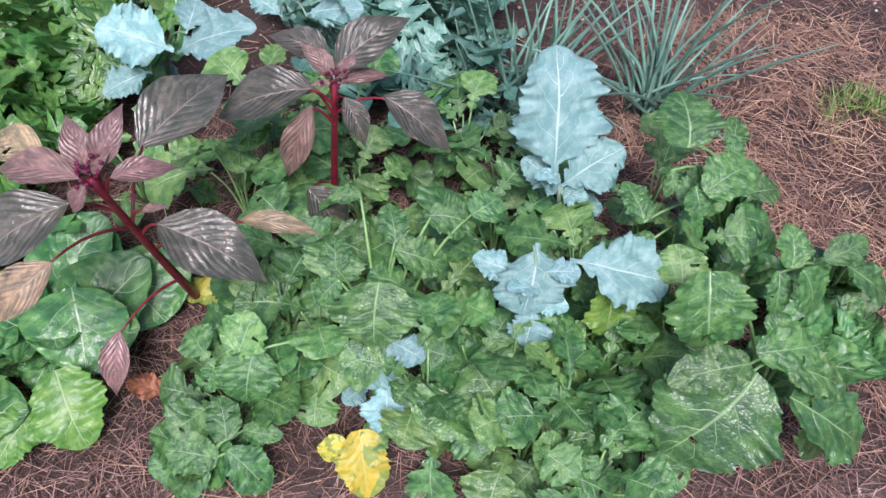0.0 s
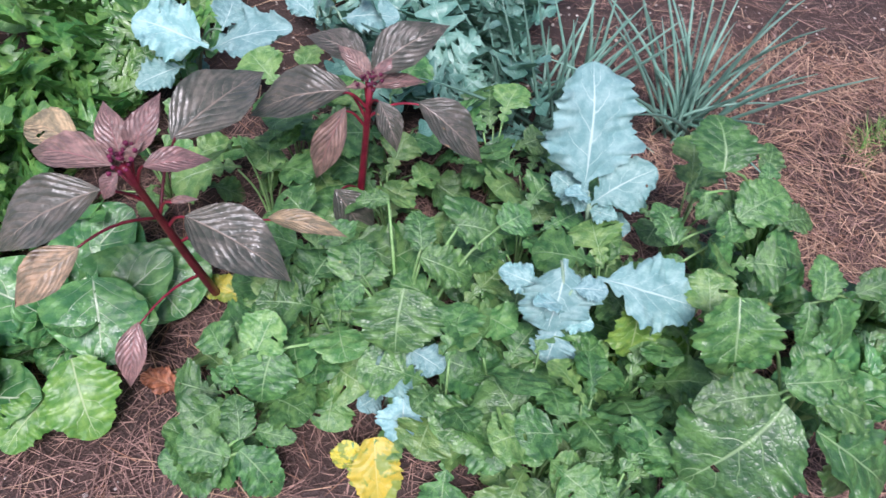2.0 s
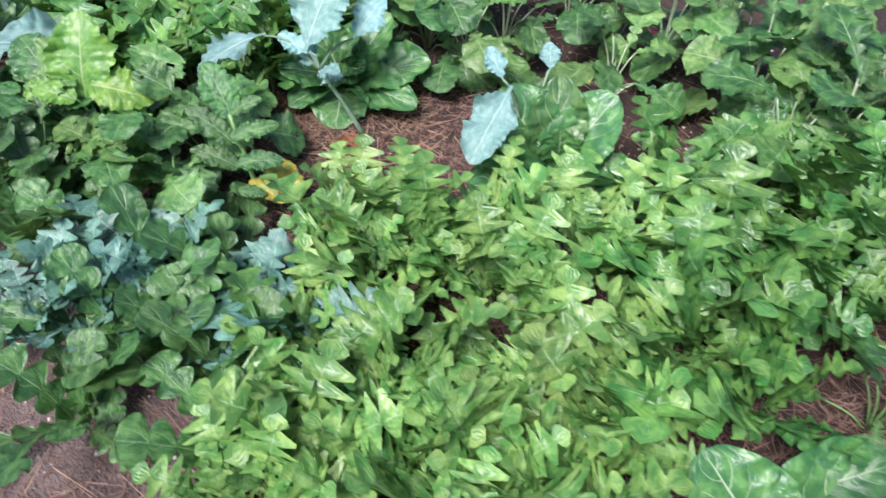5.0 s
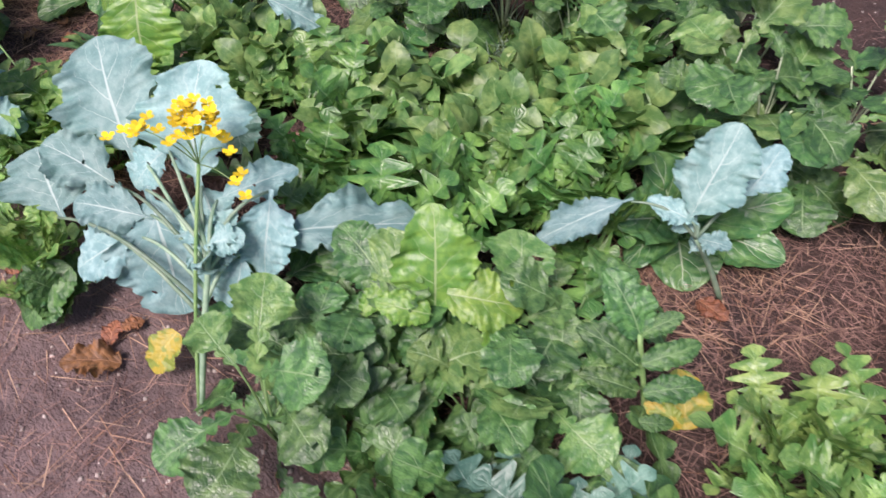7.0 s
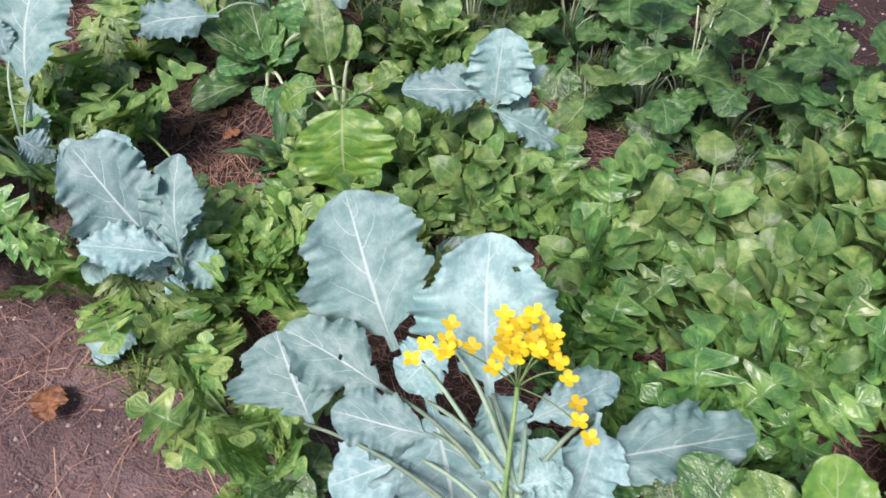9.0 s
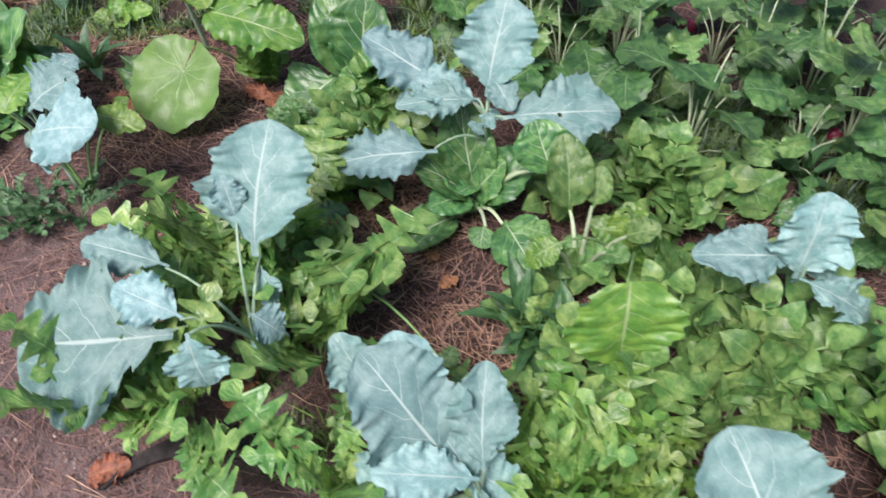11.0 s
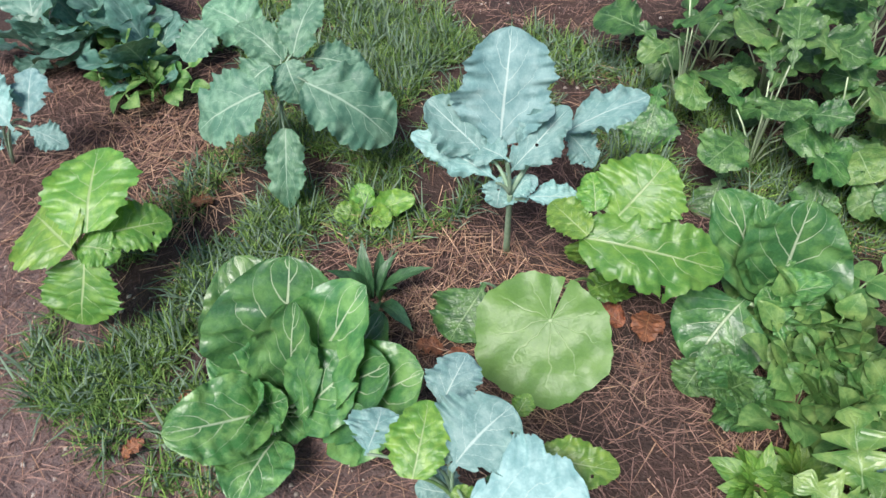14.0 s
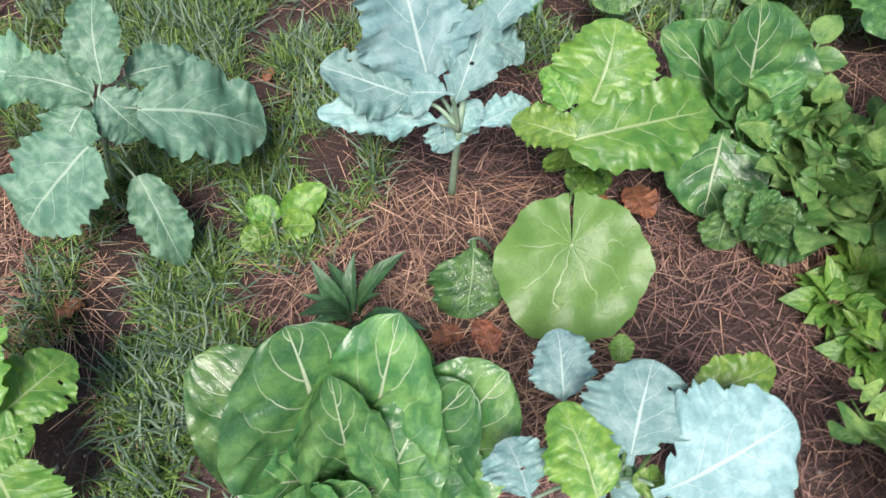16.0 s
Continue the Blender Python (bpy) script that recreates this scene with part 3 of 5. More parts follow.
def flower_stalks(x, y, heads):
    """Branching stalks of small four-petalled yellow flowers."""
    ob = plant("kale_flowers", x, y, "bright yellow kale flowers on thin branching stalks", "flower")
    rng = random.Random(5)
    fork = Vector((heads[0][0] * 0.9, heads[0][1] * 0.9, 0.42))
    part("stalk", tube_mesh("stalk", arc((0, 0, 0), fork, 0.03), [0.0038] * 8, GREEN_STEM), ob)
    for hx, hy, hz, count in heads:
        tip = Vector((hx, hy, hz))
        part("branch", tube_mesh("branch", arc(fork, tip, 0.012), [0.0013] * 8, GREEN_STEM, 5), ob)
        for _ in range(count):
            c = tip + Vector((rng.gauss(0, 0.017), rng.gauss(0, 0.017), rng.gauss(0, 0.008)))
            verts, faces = [], []
            turn = rng.uniform(0, 1.5)
            for k in range(4):
                a = turn + k * math.pi / 2
                out, side = Vector((math.cos(a), math.sin(a), 0.35)), Vector((-math.sin(a), math.cos(a), 0))
                s = len(verts)
                for f, w in ((0.001, 0.0015), (0.006, 0.0055), (0.0115, 0.006), (0.0145, 0.0025)):
                    verts.extend((c + out * f - side * w, c + out * f + side * w))
                faces.extend((s + 2 * i, s + 2 * i + 1, s + 2 * i + 3, s + 2 * i + 2) for i in range(3))
            part("blossom", mesh_of("blossom", verts, faces, FLOWER), ob)


def sickle(x0, y0, x1, y1):
    """A worn sickle: turned wooden handle, ferrule, curved black blade."""
    ob = new("sickle")
    ob.location = (x0, y0, 0.03)
    tagged(ob, "old sickle with wooden handle and black curved blade on soil", "tool")
    d = Vector((x1 - x0, y1 - y0, 0))
    way, side = d.normalized(), Vector((-d.y, d.x, 0)).normalized()
    part("handle", tube_mesh("handle", [way * f for f in (-0.045, -0.04, -0.01, 0.03, 0.065, 0.075)], [0.006, 0.014, 0.016, 0.0135, 0.014, 0.010], WOOD, 12), ob)
    part("ferrule", tube_mesh("ferrule", [way * f for f in (0.070, 0.074, 0.090, 0.092)], [0.012, 0.0125, 0.011, 0.008], IRON, 12), ob)
    verts, faces = [], []
    for i in range(17):
        f = i / 16
        a = -0.3 + 2.2 * f
        c = way * (0.09 + 0.20 * math.sin(a * 0.75) + 0.06 * f) + side * (0.10 * (1 - math.cos(a)))
        edge = (way * math.cos(a) * 0.5 + side * math.sin(a)).cross(Vector((0, 0, 1))).normalized() * (0.006 + 0.024 * math.sin(math.pi * min(1, f + 0.1)))
        verts.extend((c - edge, c + edge, c + edge + Vector((0, 0, 0.005)), c - edge + Vector((0, 0, 0.007))))
    for i in range(16):
        for k in range(4):
            a, b = 4 * i + k, 4 * i + (k + 1) % 4
            faces.append((a, b, b + 4, a + 4))
    part("blade", mesh_of("blade", verts, faces, IRON, smooth=False), ob)


def dead_leaf(x, y, size, i):
    """A fallen brown leaf, curled on the ground."""
    rng = random.Random(i)
    me = leaves_of("broad", DEAD, -0.12)[i % 4]
    ob = new("dead_leaf", me)
    az = rng.uniform(0, 6.28)
    ob.matrix_basis = pose(x - 0.5 * size * math.cos(az), y - 0.5 * size * math.sin(az), relief(x, y) + 0.016, rng.uniform(-6, 6), rng.uniform(-10, 10), math.degrees(az) - 90) @ Matrix.Diagonal((size * 0.75, size, size * 1.5, 1))
    tagged(ob, "curled rust-brown fallen leaf on the mulch", "leaf", "fallen leaves")


def radish_root(x, y):
    """The shoulder of a crimson radish that stands out of the soil."""
    bm = bmesh.new()
    bmesh.ops.create_uvsphere(bm, u_segments=16, v_segments=10, radius=0.024)
    for v in bm.verts:
        v.co.z = v.co.z * (1.15 if v.co.z > 0 else 1.6)
        if v.co.z < -0.01:
            v.co.x *= 0.8
            v.co.y *= 0.8
    me = bpy.data.meshes.new("radish_root")
    bm.to_mesh(me)
    bm.free()
    me.materials.append(RADISH)
    me.polygons.foreach_set("use_smooth", [True] * len(me.polygons))
    ob = new("radish_root", me)
    ob.location = (x, y, 0.012)
    tagged(ob, "crimson radish root standing out of dark soil", "radish", "radish roots")


# ---- the plants ----
ob = plant("red_amaranth", -0.540, 0.981, "tall red amaranth with ribbed bronze leaves and crimson stem", "amaranth", "red amaranths")
amaranth_stem(ob, (0.011, -0.184, 0.600))
amaranth_leaves(ob, AMARANTH, (0.011, -0.184, 0.600), [
    (0.011, -0.016, 0.5, 0.136, 0.179, 0.52, 0.62),
    (0.063, -0.152, 0.46, 0.239, -0.209, 0.37, 0.66),
    (-0.036, -0.19, 0.55, -0.212, -0.266, 0.48, 0.62),
])
amaranth_leaves(ob, TAN, (0.011, -0.184, 0.600), [
    (-0.063, -0.262, 0.5, -0.165, -0.338, 0.43, 0.6),
    (-0.095, -0.1, 0.56, -0.227, -0.037, 0.55, 0.6),
    (0.18, -0.098, 0.4, 0.322, -0.097, 0.37, 0.34),
])
amaranth_leaves(ob, ROSY, (0.011, -0.184, 0.600), [
    (0.007, -0.177, 0.6, -0.026, -0.104, 0.66, 0.6),
    (0.025, -0.173, 0.61, 0.059, -0.104, 0.68, 0.55),
    (0.04, -0.181, 0.6, 0.128, -0.132, 0.58, 0.5),
    (-0.006, -0.184, 0.6, -0.168, -0.126, 0.58, 0.45),
    (0.008, -0.198, 0.6, -0.025, -0.217, 0.56, 0.7),
    (0.019, -0.184, 0.61, 0.045, -0.167, 0.64, 0.5),
    (-0.073, -0.2, 0.2, -0.09, -0.29, 0.1, 0.5),
    (0.051, -0.162, 0.5, 0.094, -0.15, 0.5, 0.4),
])
ob = plant("red_amaranth", -0.269, 1.196, "red amaranth with dark drooping leaves above the mustard greens", "amaranth", "red amaranths")
amaranth_stem(ob, (0.066, -0.057, 0.500))
amaranth_leaves(ob, AMARANTH, (0.066, -0.057, 0.500), [
    (0.057, -0.019, 0.52, -0.064, 0.027, 0.55, 0.62),
    (0.067, -0.042, 0.52, 0.209, 0.037, 0.58, 0.62),
    (0.024, -0.079, 0.5, -0.174, -0.082, 0.44, 0.6),
    (0.088, -0.098, 0.5, 0.124, -0.149, 0.42, 0.6),
    (0.158, -0.072, 0.48, 0.293, -0.113, 0.38, 0.62),
    (0.027, -0.044, 0.47, -0.125, -0.044, 0.47, 0.5),
    (-0.015, -0.091, 0.25, 0.065, -0.131, 0.12, 0.7),
])
amaranth_leaves(ob, ROSY, (0.066, -0.057, 0.500), [
    (0.074, -0.06, 0.5, 0.171, -0.034, 0.5, 0.4),
    (0.015, -0.062, 0.45, -0.052, -0.106, 0.28, 0.4),
    (0.063, -0.059, 0.51, 0.004, -0.016, 0.56, 0.6),
    (0.071, -0.059, 0.51, 0.119, -0.028, 0.55, 0.45),
    (0.059, -0.063, 0.5, 0.02, -0.063, 0.5, 0.5),
])
specimen("kale", 0.266, 1.084, "blue-green kale with ruffled waxy leaves standing tall in the mustard", "kale", KALE, [
    (-0.031, 0.038, 0.3, -0.043, 0.163, 0.5, 0.85),
    (-0.02, 0.009, 0.28, 0.102, 0.043, 0.34, 0.85),
    (-0.03, 0.018, 0.27, -0.094, 0.062, 0.3, 1),
    (0.01, 0.034, 0.2, 0.076, 0.009, 0.2, 0.9),
], group="kale plants", inner=3, inner_size=0.08, holes=1, crown=(-0.023, 0.011, 0.260))
specimen("kale", 0.196, 0.856, "blue-green kale with ruffled waxy leaves drooping over the mustard", "kale", KALE, [
    (-0.033, 0.01, 0.36, -0.042, -0.089, 0.27, 1.15),
    (-0.074, -0.026, 0.34, -0.141, -0.003, 0.34, 0.8),
    (-0.023, -0.064, 0.26, -0.048, -0.112, 0.2, 1.1),
    (0.077, 0.04, 0.33, 0.241, 0.005, 0.26, 0.75),
    (-0.008, -0.026, 0.34, 0.053, -0.031, 0.33, 0.8),
], group="kale plants", inner=3, inner_size=0.08, crown=(-0.024, -0.046, 0.280))
specimen("kale", -0.151, 0.748, "young blue-green kale low among the mustard", "kale", KALE, [
    (0.053, -0.004, 0.22, -0.004, -0.07, 0.17, 1.1),
    (0.043, -0.061, 0.18, 0.041, -0.142, 0.12, 0.95),
    (0.053, 0.002, 0.22, 0.116, -0.034, 0.2, 0.9),
], group="kale plants", inner=3, inner_size=0.08)
specimen("kale", -0.770, 1.680, "blue-green kale with ruffled waxy leaves behind the amaranth", "kale", KALE, [
    (0.135, -0.177, 0.3, -0.038, -0.172, 0.36, 0.9),
    (0.141, -0.17, 0.3, 0.327, -0.172, 0.36, 0.6),
    (0.074, -0.208, 0.25, -0.031, -0.27, 0.25, 0.75),
    (0.162, -0.15, 0.32, 0.175, -0.061, 0.36, 0.9),
    (0.042, -0.123, 0.3, 0.028, -0.124, 0.38, 0.8),
], group="kale plants", inner=3, inner_size=0.08)
specimen("kale", -0.453, 1.963, "blue-green kale with ruffled waxy leaves in the back of the bed", "kale", KALE, [
    (0.099, -0.268, 0.25, 0.25, -0.292, 0.3, 0.7),
    (0.041, -0.268, 0.25, -0.044, -0.219, 0.3, 0.7),
], group="kale plants", inner=3, inner_size=0.08)
specimen("kale", -2.892, 0.307, "large flowering kale with ruffled blue-grey leaves", "kale", KALE, [
    (-0.46, 0.274, 0.3, -0.611, 0.339, 0.465, 0.93),
    (-0.26, 0.312, 0.32, -0.341, 0.426, 0.485, 0.97),
    (-0.436, 0.057, 0.24, -0.555, 0.127, 0.334, 1.26),
    (-0.4, 0.18, 0.3, -0.546, 0.123, 0.347, 0.70),
    (-0.286, 0.175, 0.3, -0.397, 0.083, 0.300, 0.70),
    (-0.286, 0.196, 0.33, -0.141, 0.098, 0.106, 0.89),
    (-0.288, 0.136, 0.27, -0.362, 0.018, 0.187, 0.79),
    (-0.306, 0.284, 0.36, -0.341, 0.193, 0.289, 0.89),
    (-0.061, 0.332, 0.36, -0.010, 0.240, 0.207, 0.70),
    (-0.067, 0.243, 0.25, -0.043, 0.151, 0.120, 0.83),
    (-0.065, 0.359, 0.3, 0.166, 0.556, 0.229, 0.39),
    (-0.161, 0.288, 0.36, -0.068, 0.414, 0.360, 0.51),
    (-0.235, 0.283, 0.3, -0.137, 0.244, 0.229, 0.83),
    (-0.389, 0.093, 0.22, -0.306, 0.102, 0.149, 0.83),
], group="kale plants", inner=8, inner_size=0.11, thick=0.005, holes=1, crown=(-0.087, 0.182, 0.280))
specimen("kale", -3.877, 0.452, "blue-green kale with ruffled waxy leaves at the edge of the path", "kale", KALE, [
    (0.01, 0.005, 0.28, -0.137, -0.035, 0.42, 0.85),
    (0.091, 0.017, 0.3, 0.02, 0.101, 0.4, 0.7),
    (0.094, -0.006, 0.28, -0.035, -0.12, 0.3, 0.6),
    (0.091, 0.001, 0.22, -0.006, -0.008, 0.32, 0.8),
    (-0.006, -0.127, 0.1, 0.012, -0.224, 0.03, 0.8),
], group="kale plants", inner=3, inner_size=0.08, crown=(0.096, -0.003, 0.200))
specimen("kale", -2.190, 1.262, "blue-green kale with ruffled waxy leaves above a dark bok choy", "kale", KALE, [
    (-0.115, -0.12, 0.32, -0.108, 0.016, 0.46, 0.75),
    (-0.089, -0.088, 0.3, -0.196, -0.113, 0.3, 0.55),
    (-0.265, -0.154, 0.32, -0.359, -0.278, 0.2, 0.42),
    (-0.04, 0.041, 0.3, -0.035, 0.112, 0.38, 0.8),
], group="kale plants", inner=3, inner_size=0.08, crown=(-0.086, -0.078, 0.220))
specimen("kale", -4.355, 1.206, "blue-green kale with ruffled waxy leaves with upright pale leaves", "kale", KALE, [
    (0.011, 0.006, 0.36, -0.037, 0.08, 0.52, 0.95),
    (-0.133, -0.061, 0.33, -0.29, -0.122, 0.42, 0.7),
    (-0.03, -0.047, 0.33, -0.154, -0.117, 0.36, 0.7),
    (0.111, -0.035, 0.32, 0.267, 0.151, 0.32, 0.7),
    (-0.043, -0.226, 0.25, -0.208, -0.339, 0.2, 0.6),
    (-0.031, -0.025, 0.35, -0.134, -0.19, 0.33, 0.5),
    (-0.006, 0.007, 0.36, 0.09, -0.041, 0.33, 0.7),
], group="kale plants", inner=3, inner_size=0.08, holes=1, crown=(0.028, -0.053, 0.280))
specimen("kale", -3.516, 1.348, "blue-green kale with ruffled waxy leaves over low bushy greens", "kale", KALE, [
    (-0.042, -0.208, 0.28, -0.069, -0.136, 0.45, 0.85),
    (-0.091, -0.142, 0.32, -0.22, -0.289, 0.32, 0.6),
    (-0.041, -0.2, 0.3, 0.114, -0.111, 0.2, 0.42),
    (-0.03, -0.077, 0.3, -0.007, -0.046, 0.34, 0.7),
], group="kale plants", inner=3, inner_size=0.08, crown=(-0.048, -0.122, 0.240))
specimen("kale", -3.870, 0.448, "blue-green kale with ruffled waxy leaves with pale midribs", "kale", KALE, [
    (-0.026, -0.018, 0.27, -0.133, 0.033, 0.42, 0.75),
    (0.063, 0.037, 0.25, 0.032, 0.096, 0.36, 0.9),
    (-0.016, -0.036, 0.27, -0.063, -0.144, 0.2, 0.85),
    (-0.18, -0.004, 0.25, -0.237, -0.005, 0.36, 0.75),
    (0.064, -0.001, 0.24, 0.148, 0.059, 0.18, 0.8),
    (-0.098, -0.016, 0.28, -0.108, 0.065, 0.4, 0.6),
    (0.008, -0.036, 0.24, 0.045, -0.037, 0.16, 0.8),
], group="kale plants", inner=3, inner_size=0.08, holes=1, crown=(-0.005, -0.008, 0.200))
specimen("kale", -4.347, 0.372, "broad-leaved blue-green kale around a frilly mizuna", "kale", KALE, [
    (-0.083, 0.191, 0.32, -0.173, 0.297, 0.48, 1),
    (-0.09, -0.123, 0.3, -0.285, -0.275, 0.25, 1.15),
    (-0.196, -0.003, 0.32, -0.33, -0.069, 0.33, 0.6),
    (-0.005, -0.068, 0.3, 0.044, -0.083, 0.18, 0.95),
    (0.016, 0.048, 0.25, 0.068, 0.086, 0.2, 1.1),
    (-0.049, 0.138, 0.27, -0.001, 0.109, 0.2, 0.7),
    (-0.059, -0.074, 0.31, -0.181, -0.093, 0.33, 0.8),
    (-0.128, 0.161, 0.33, -0.171, 0.171, 0.42, 0.7),
], group="kale plants", inner=3, inner_size=0.08, crown=(0.004, 0.051, 0.160))
specimen("kale", -5.427, 1.124, "upright blue-green kale on a long bare stem", "kale", KALE, [
    (-0.03, -0.001, 0.37, -0.069, 0.085, 0.56, 0.9),
    (-0.043, -0.039, 0.36, -0.184, -0.038, 0.42, 0.75),
    (0.031, -0.068, 0.36, -0.093, -0.029, 0.34, 0.7),
    (0.015, -0.058, 0.36, 0.084, 0.068, 0.44, 0.6),
    (0.079, 0.126, 0.35, 0.194, 0.245, 0.4, 0.5),
    (0.063, 0.103, 0.34, 0.156, 0.099, 0.28, 0.7),
    (-0.006, -0.094, 0.33, -0.2, -0.08, 0.36, 0.45),
    (0.006, -0.039, 0.3, 0.014, -0.074, 0.22, 0.9),
    (0.086, -0.052, 0.28, 0.162, 0.02, 0.26, 0.6),
], group="kale plants", inner=3, inner_size=0.08, holes=1, thick=0.005, crown=(0.035, -0.063, 0.270))
specimen("kale", -5.340, 0.986, "dark low kale leaf lying on straw", "kale", MUSTARD, [
    (-0.04, -0.058, 0.12, -0.036, -0.185, 0.05, 1.15),
], group="kale plants")
specimen("kale", -5.133, 0.480, "blue-green kale with ruffled waxy leaves with lime leaves among it", "kale", KALE, [
    (-0.103, 0.078, 0.3, -0.106, 0.161, 0.33, 1),
    (-0.011, -0.027, 0.34, 0.023, 0.099, 0.36, 1.2),
    (0.03, -0.059, 0.32, 0.195, 0.016, 0.34, 1.1),
    (-0.145, -0.072, 0.3, -0.181, 0.013, 0.3, 1.1),
    (-0.042, -0.026, 0.3, -0.062, 0.047, 0.33, 0.8),
], group="kale plants", inner=3, inner_size=0.08, holes=1, crown=(-0.028, -0.006, 0.180))
specimen("mustard", -5.122, 0.498, "lime-green broad mustard with chewed edges", "broad", LIME, [
    (-0.069, -0.081, 0.3, -0.121, 0.028, 0.34, 0.85),
    (0.069, 0.066, 0.28, 0.192, 0.118, 0.28, 0.6),
    (-0.011, 0.152, 0.2, -0.01, 0.19, 0.22, 1),
    (-0.019, -0.054, 0.26, 0.03, -0.04, 0.24, 0.8),
], stem=GREEN_STEM, holes=2, group="mustard plants")
specimen("collard", -6.181, 1.151, "collard with long drooping grey-green leaves", "broad", COLLARD, [
    (0.133, -0.185, 0.33, -0.017, -0.261, 0.22, 0.94),
    (0.119, -0.08, 0.34, 0.077, -0.167, 0.28, 0.94),
    (0.143, -0.049, 0.34, 0.208, -0.075, 0.26, 1.00),
    (0.262, -0.049, 0.33, 0.412, 0.005, 0.18, 0.88),
    (0.214, -0.168, 0.22, 0.24, -0.243, 0.05, 0.53),
    (0.181, 0.048, 0.33, 0.287, 0.09, 0.3, 0.75),
    (0.115, -0.023, 0.36, -0.011, -0.045, 0.4, 0.75),
    (0.139, 0.009, 0.36, 0.134, 0.098, 0.45, 0.75),
    (-0.184, 0.011, 0.3, -0.206, -0.095, 0.25, 1.00),
    (-0.02, 0.019, 0.34, -0.14, -0.028, 0.4, 0.88),
], group="collards", droop=0.2, crown=(0.133, -0.063, 0.300))
specimen("lettuce", -6.304, 0.535, "pale lime-green leafy mustard with ragged edges", "broad", LIME, [
    (0.209, -0.022, 0.25, 0.077, 0.125, 0.32, 0.98),
    (0.211, 0.003, 0.22, 0.276, 0.127, 0.2, 0.91),
    (0.206, -0.066, 0.2, 0.237, -0.149, 0.08, 1.30),
    (0.19, -0.052, 0.22, 0.264, -0.01, 0.2, 1.04),
    (0.199, -0.063, 0.24, 0.02, -0.052, 0.22, 1.17),
], stem=GREEN_STEM, holes=2, group="mustard plants")
specimen("kale", -6.753, 0.674, "blue-green kale with ruffled waxy leaves at the end of the bed", "kale", KALE, [
    (0.195, -0.016, 0.22, 0.056, 0, 0.32, 0.8),
    (0.214, -0.002, 0.22, 0.308, 0.029, 0.18, 0.7),
    (0.197, 0.016, 0.22, 0.135, 0.117, 0.3, 0.8),
], group="kale plants", inner=3, inner_size=0.08)
specimen("mustard", 0.675, 1.169, "green mustard with broad lobed leaves beside bare straw", "broad", MUSTARD, [
    (-0.216, -0.123, 0.42, -0.224, -0.029, 0.48, 1.3),
    (-0.186, -0.205, 0.38, -0.086, -0.137, 0.4, 0.8),
    (-0.202, -0.184, 0.38, -0.185, -0.226, 0.34, 1.2),
    (-0.285, -0.207, 0.3, -0.32, -0.132, 0.34, 0.7),
    (-0.115, -0.079, 0.38, -0.089, -0.012, 0.4, 0.8),
    (-0.245, -0.159, 0.4, -0.253, -0.194, 0.36, 0.6),
    (-0.057, -0.126, 0.3, 0.015, -0.092, 0.28, 0.8),
    (-0.119, -0.121, 0.36, -0.107, -0.068, 0.4, 0.7),
    (-0.141, -0.147, 0.34, -0.223, -0.177, 0.34, 1),
    (-0.207, -0.168, 0.28, -0.146, -0.191, 0.2, 0.8),
    (-0.085, -0.151, 0.26, 0.021, -0.131, 0.2, 0.7),
    (-0.248, -0.194, 0.24, -0.303, -0.207, 0.22, 0.7),
], inner=14, inner_size=0.13, stem=GREEN_STEM, group="mustard plants", holes=1)
specimen("mustard", 0.651, 0.748, "green mustard with broad lobed leaves at the bed edge", "broad", MUSTARD, [
    (-0.176, 0.062, 0.35, -0.173, -0.04, 0.25, 1.25),
    (-0.141, -0.124, 0.33, -0.277, -0.22, 0.2, 1.05),
    (-0.148, -0.119, 0.34, -0.285, -0.15, 0.33, 0.6),
    (-0.124, -0.086, 0.32, 0.013, -0.052, 0.3, 0.6),
    (-0.059, -0.134, 0.26, 0.104, -0.177, 0.15, 0.7),
    (-0.002, -0.118, 0.25, 0.009, -0.201, 0.13, 0.75),
    (-0.081, -0.091, 0.3, 0.05, -0.107, 0.25, 0.6),
], inner=14, inner_size=0.13, stem=GREEN_STEM, group="mustard plants", holes=1)
specimen("mustard", 0.847, 0.973, "green mustard with broad lobed leaves in smooth rounded shape", "broad", MUSTARD, [
    (-0.192, -0.105, 0.28, -0.191, -0.036, 0.33, 0.9),
    (-0.173, -0.111, 0.28, -0.131, -0.154, 0.2, 1),
    (-0.083, -0.098, 0.28, 0.025, -0.121, 0.2, 0.55),
    (-0.204, -0.097, 0.26, -0.206, -0.16, 0.2, 0.7),
    (-0.122, -0.085, 0.28, -0.032, -0.046, 0.3, 0.6),
], inner=14, inner_size=0.13, stem=GREEN_STEM, group="mustard plants", holes=1)
specimen("mustard", 0.377, 0.884, "yellow-green mustard leaves under kale", "broad", LIME, [
    (-0.061, -0.034, 0.26, -0.052, -0.091, 0.16, 0.95),
    (-0.161, -0.111, 0.14, -0.163, -0.167, 0.06, 0.8),
], inner=14, inner_size=0.13, stem=GREEN_STEM, group="mustard plants", holes=1)
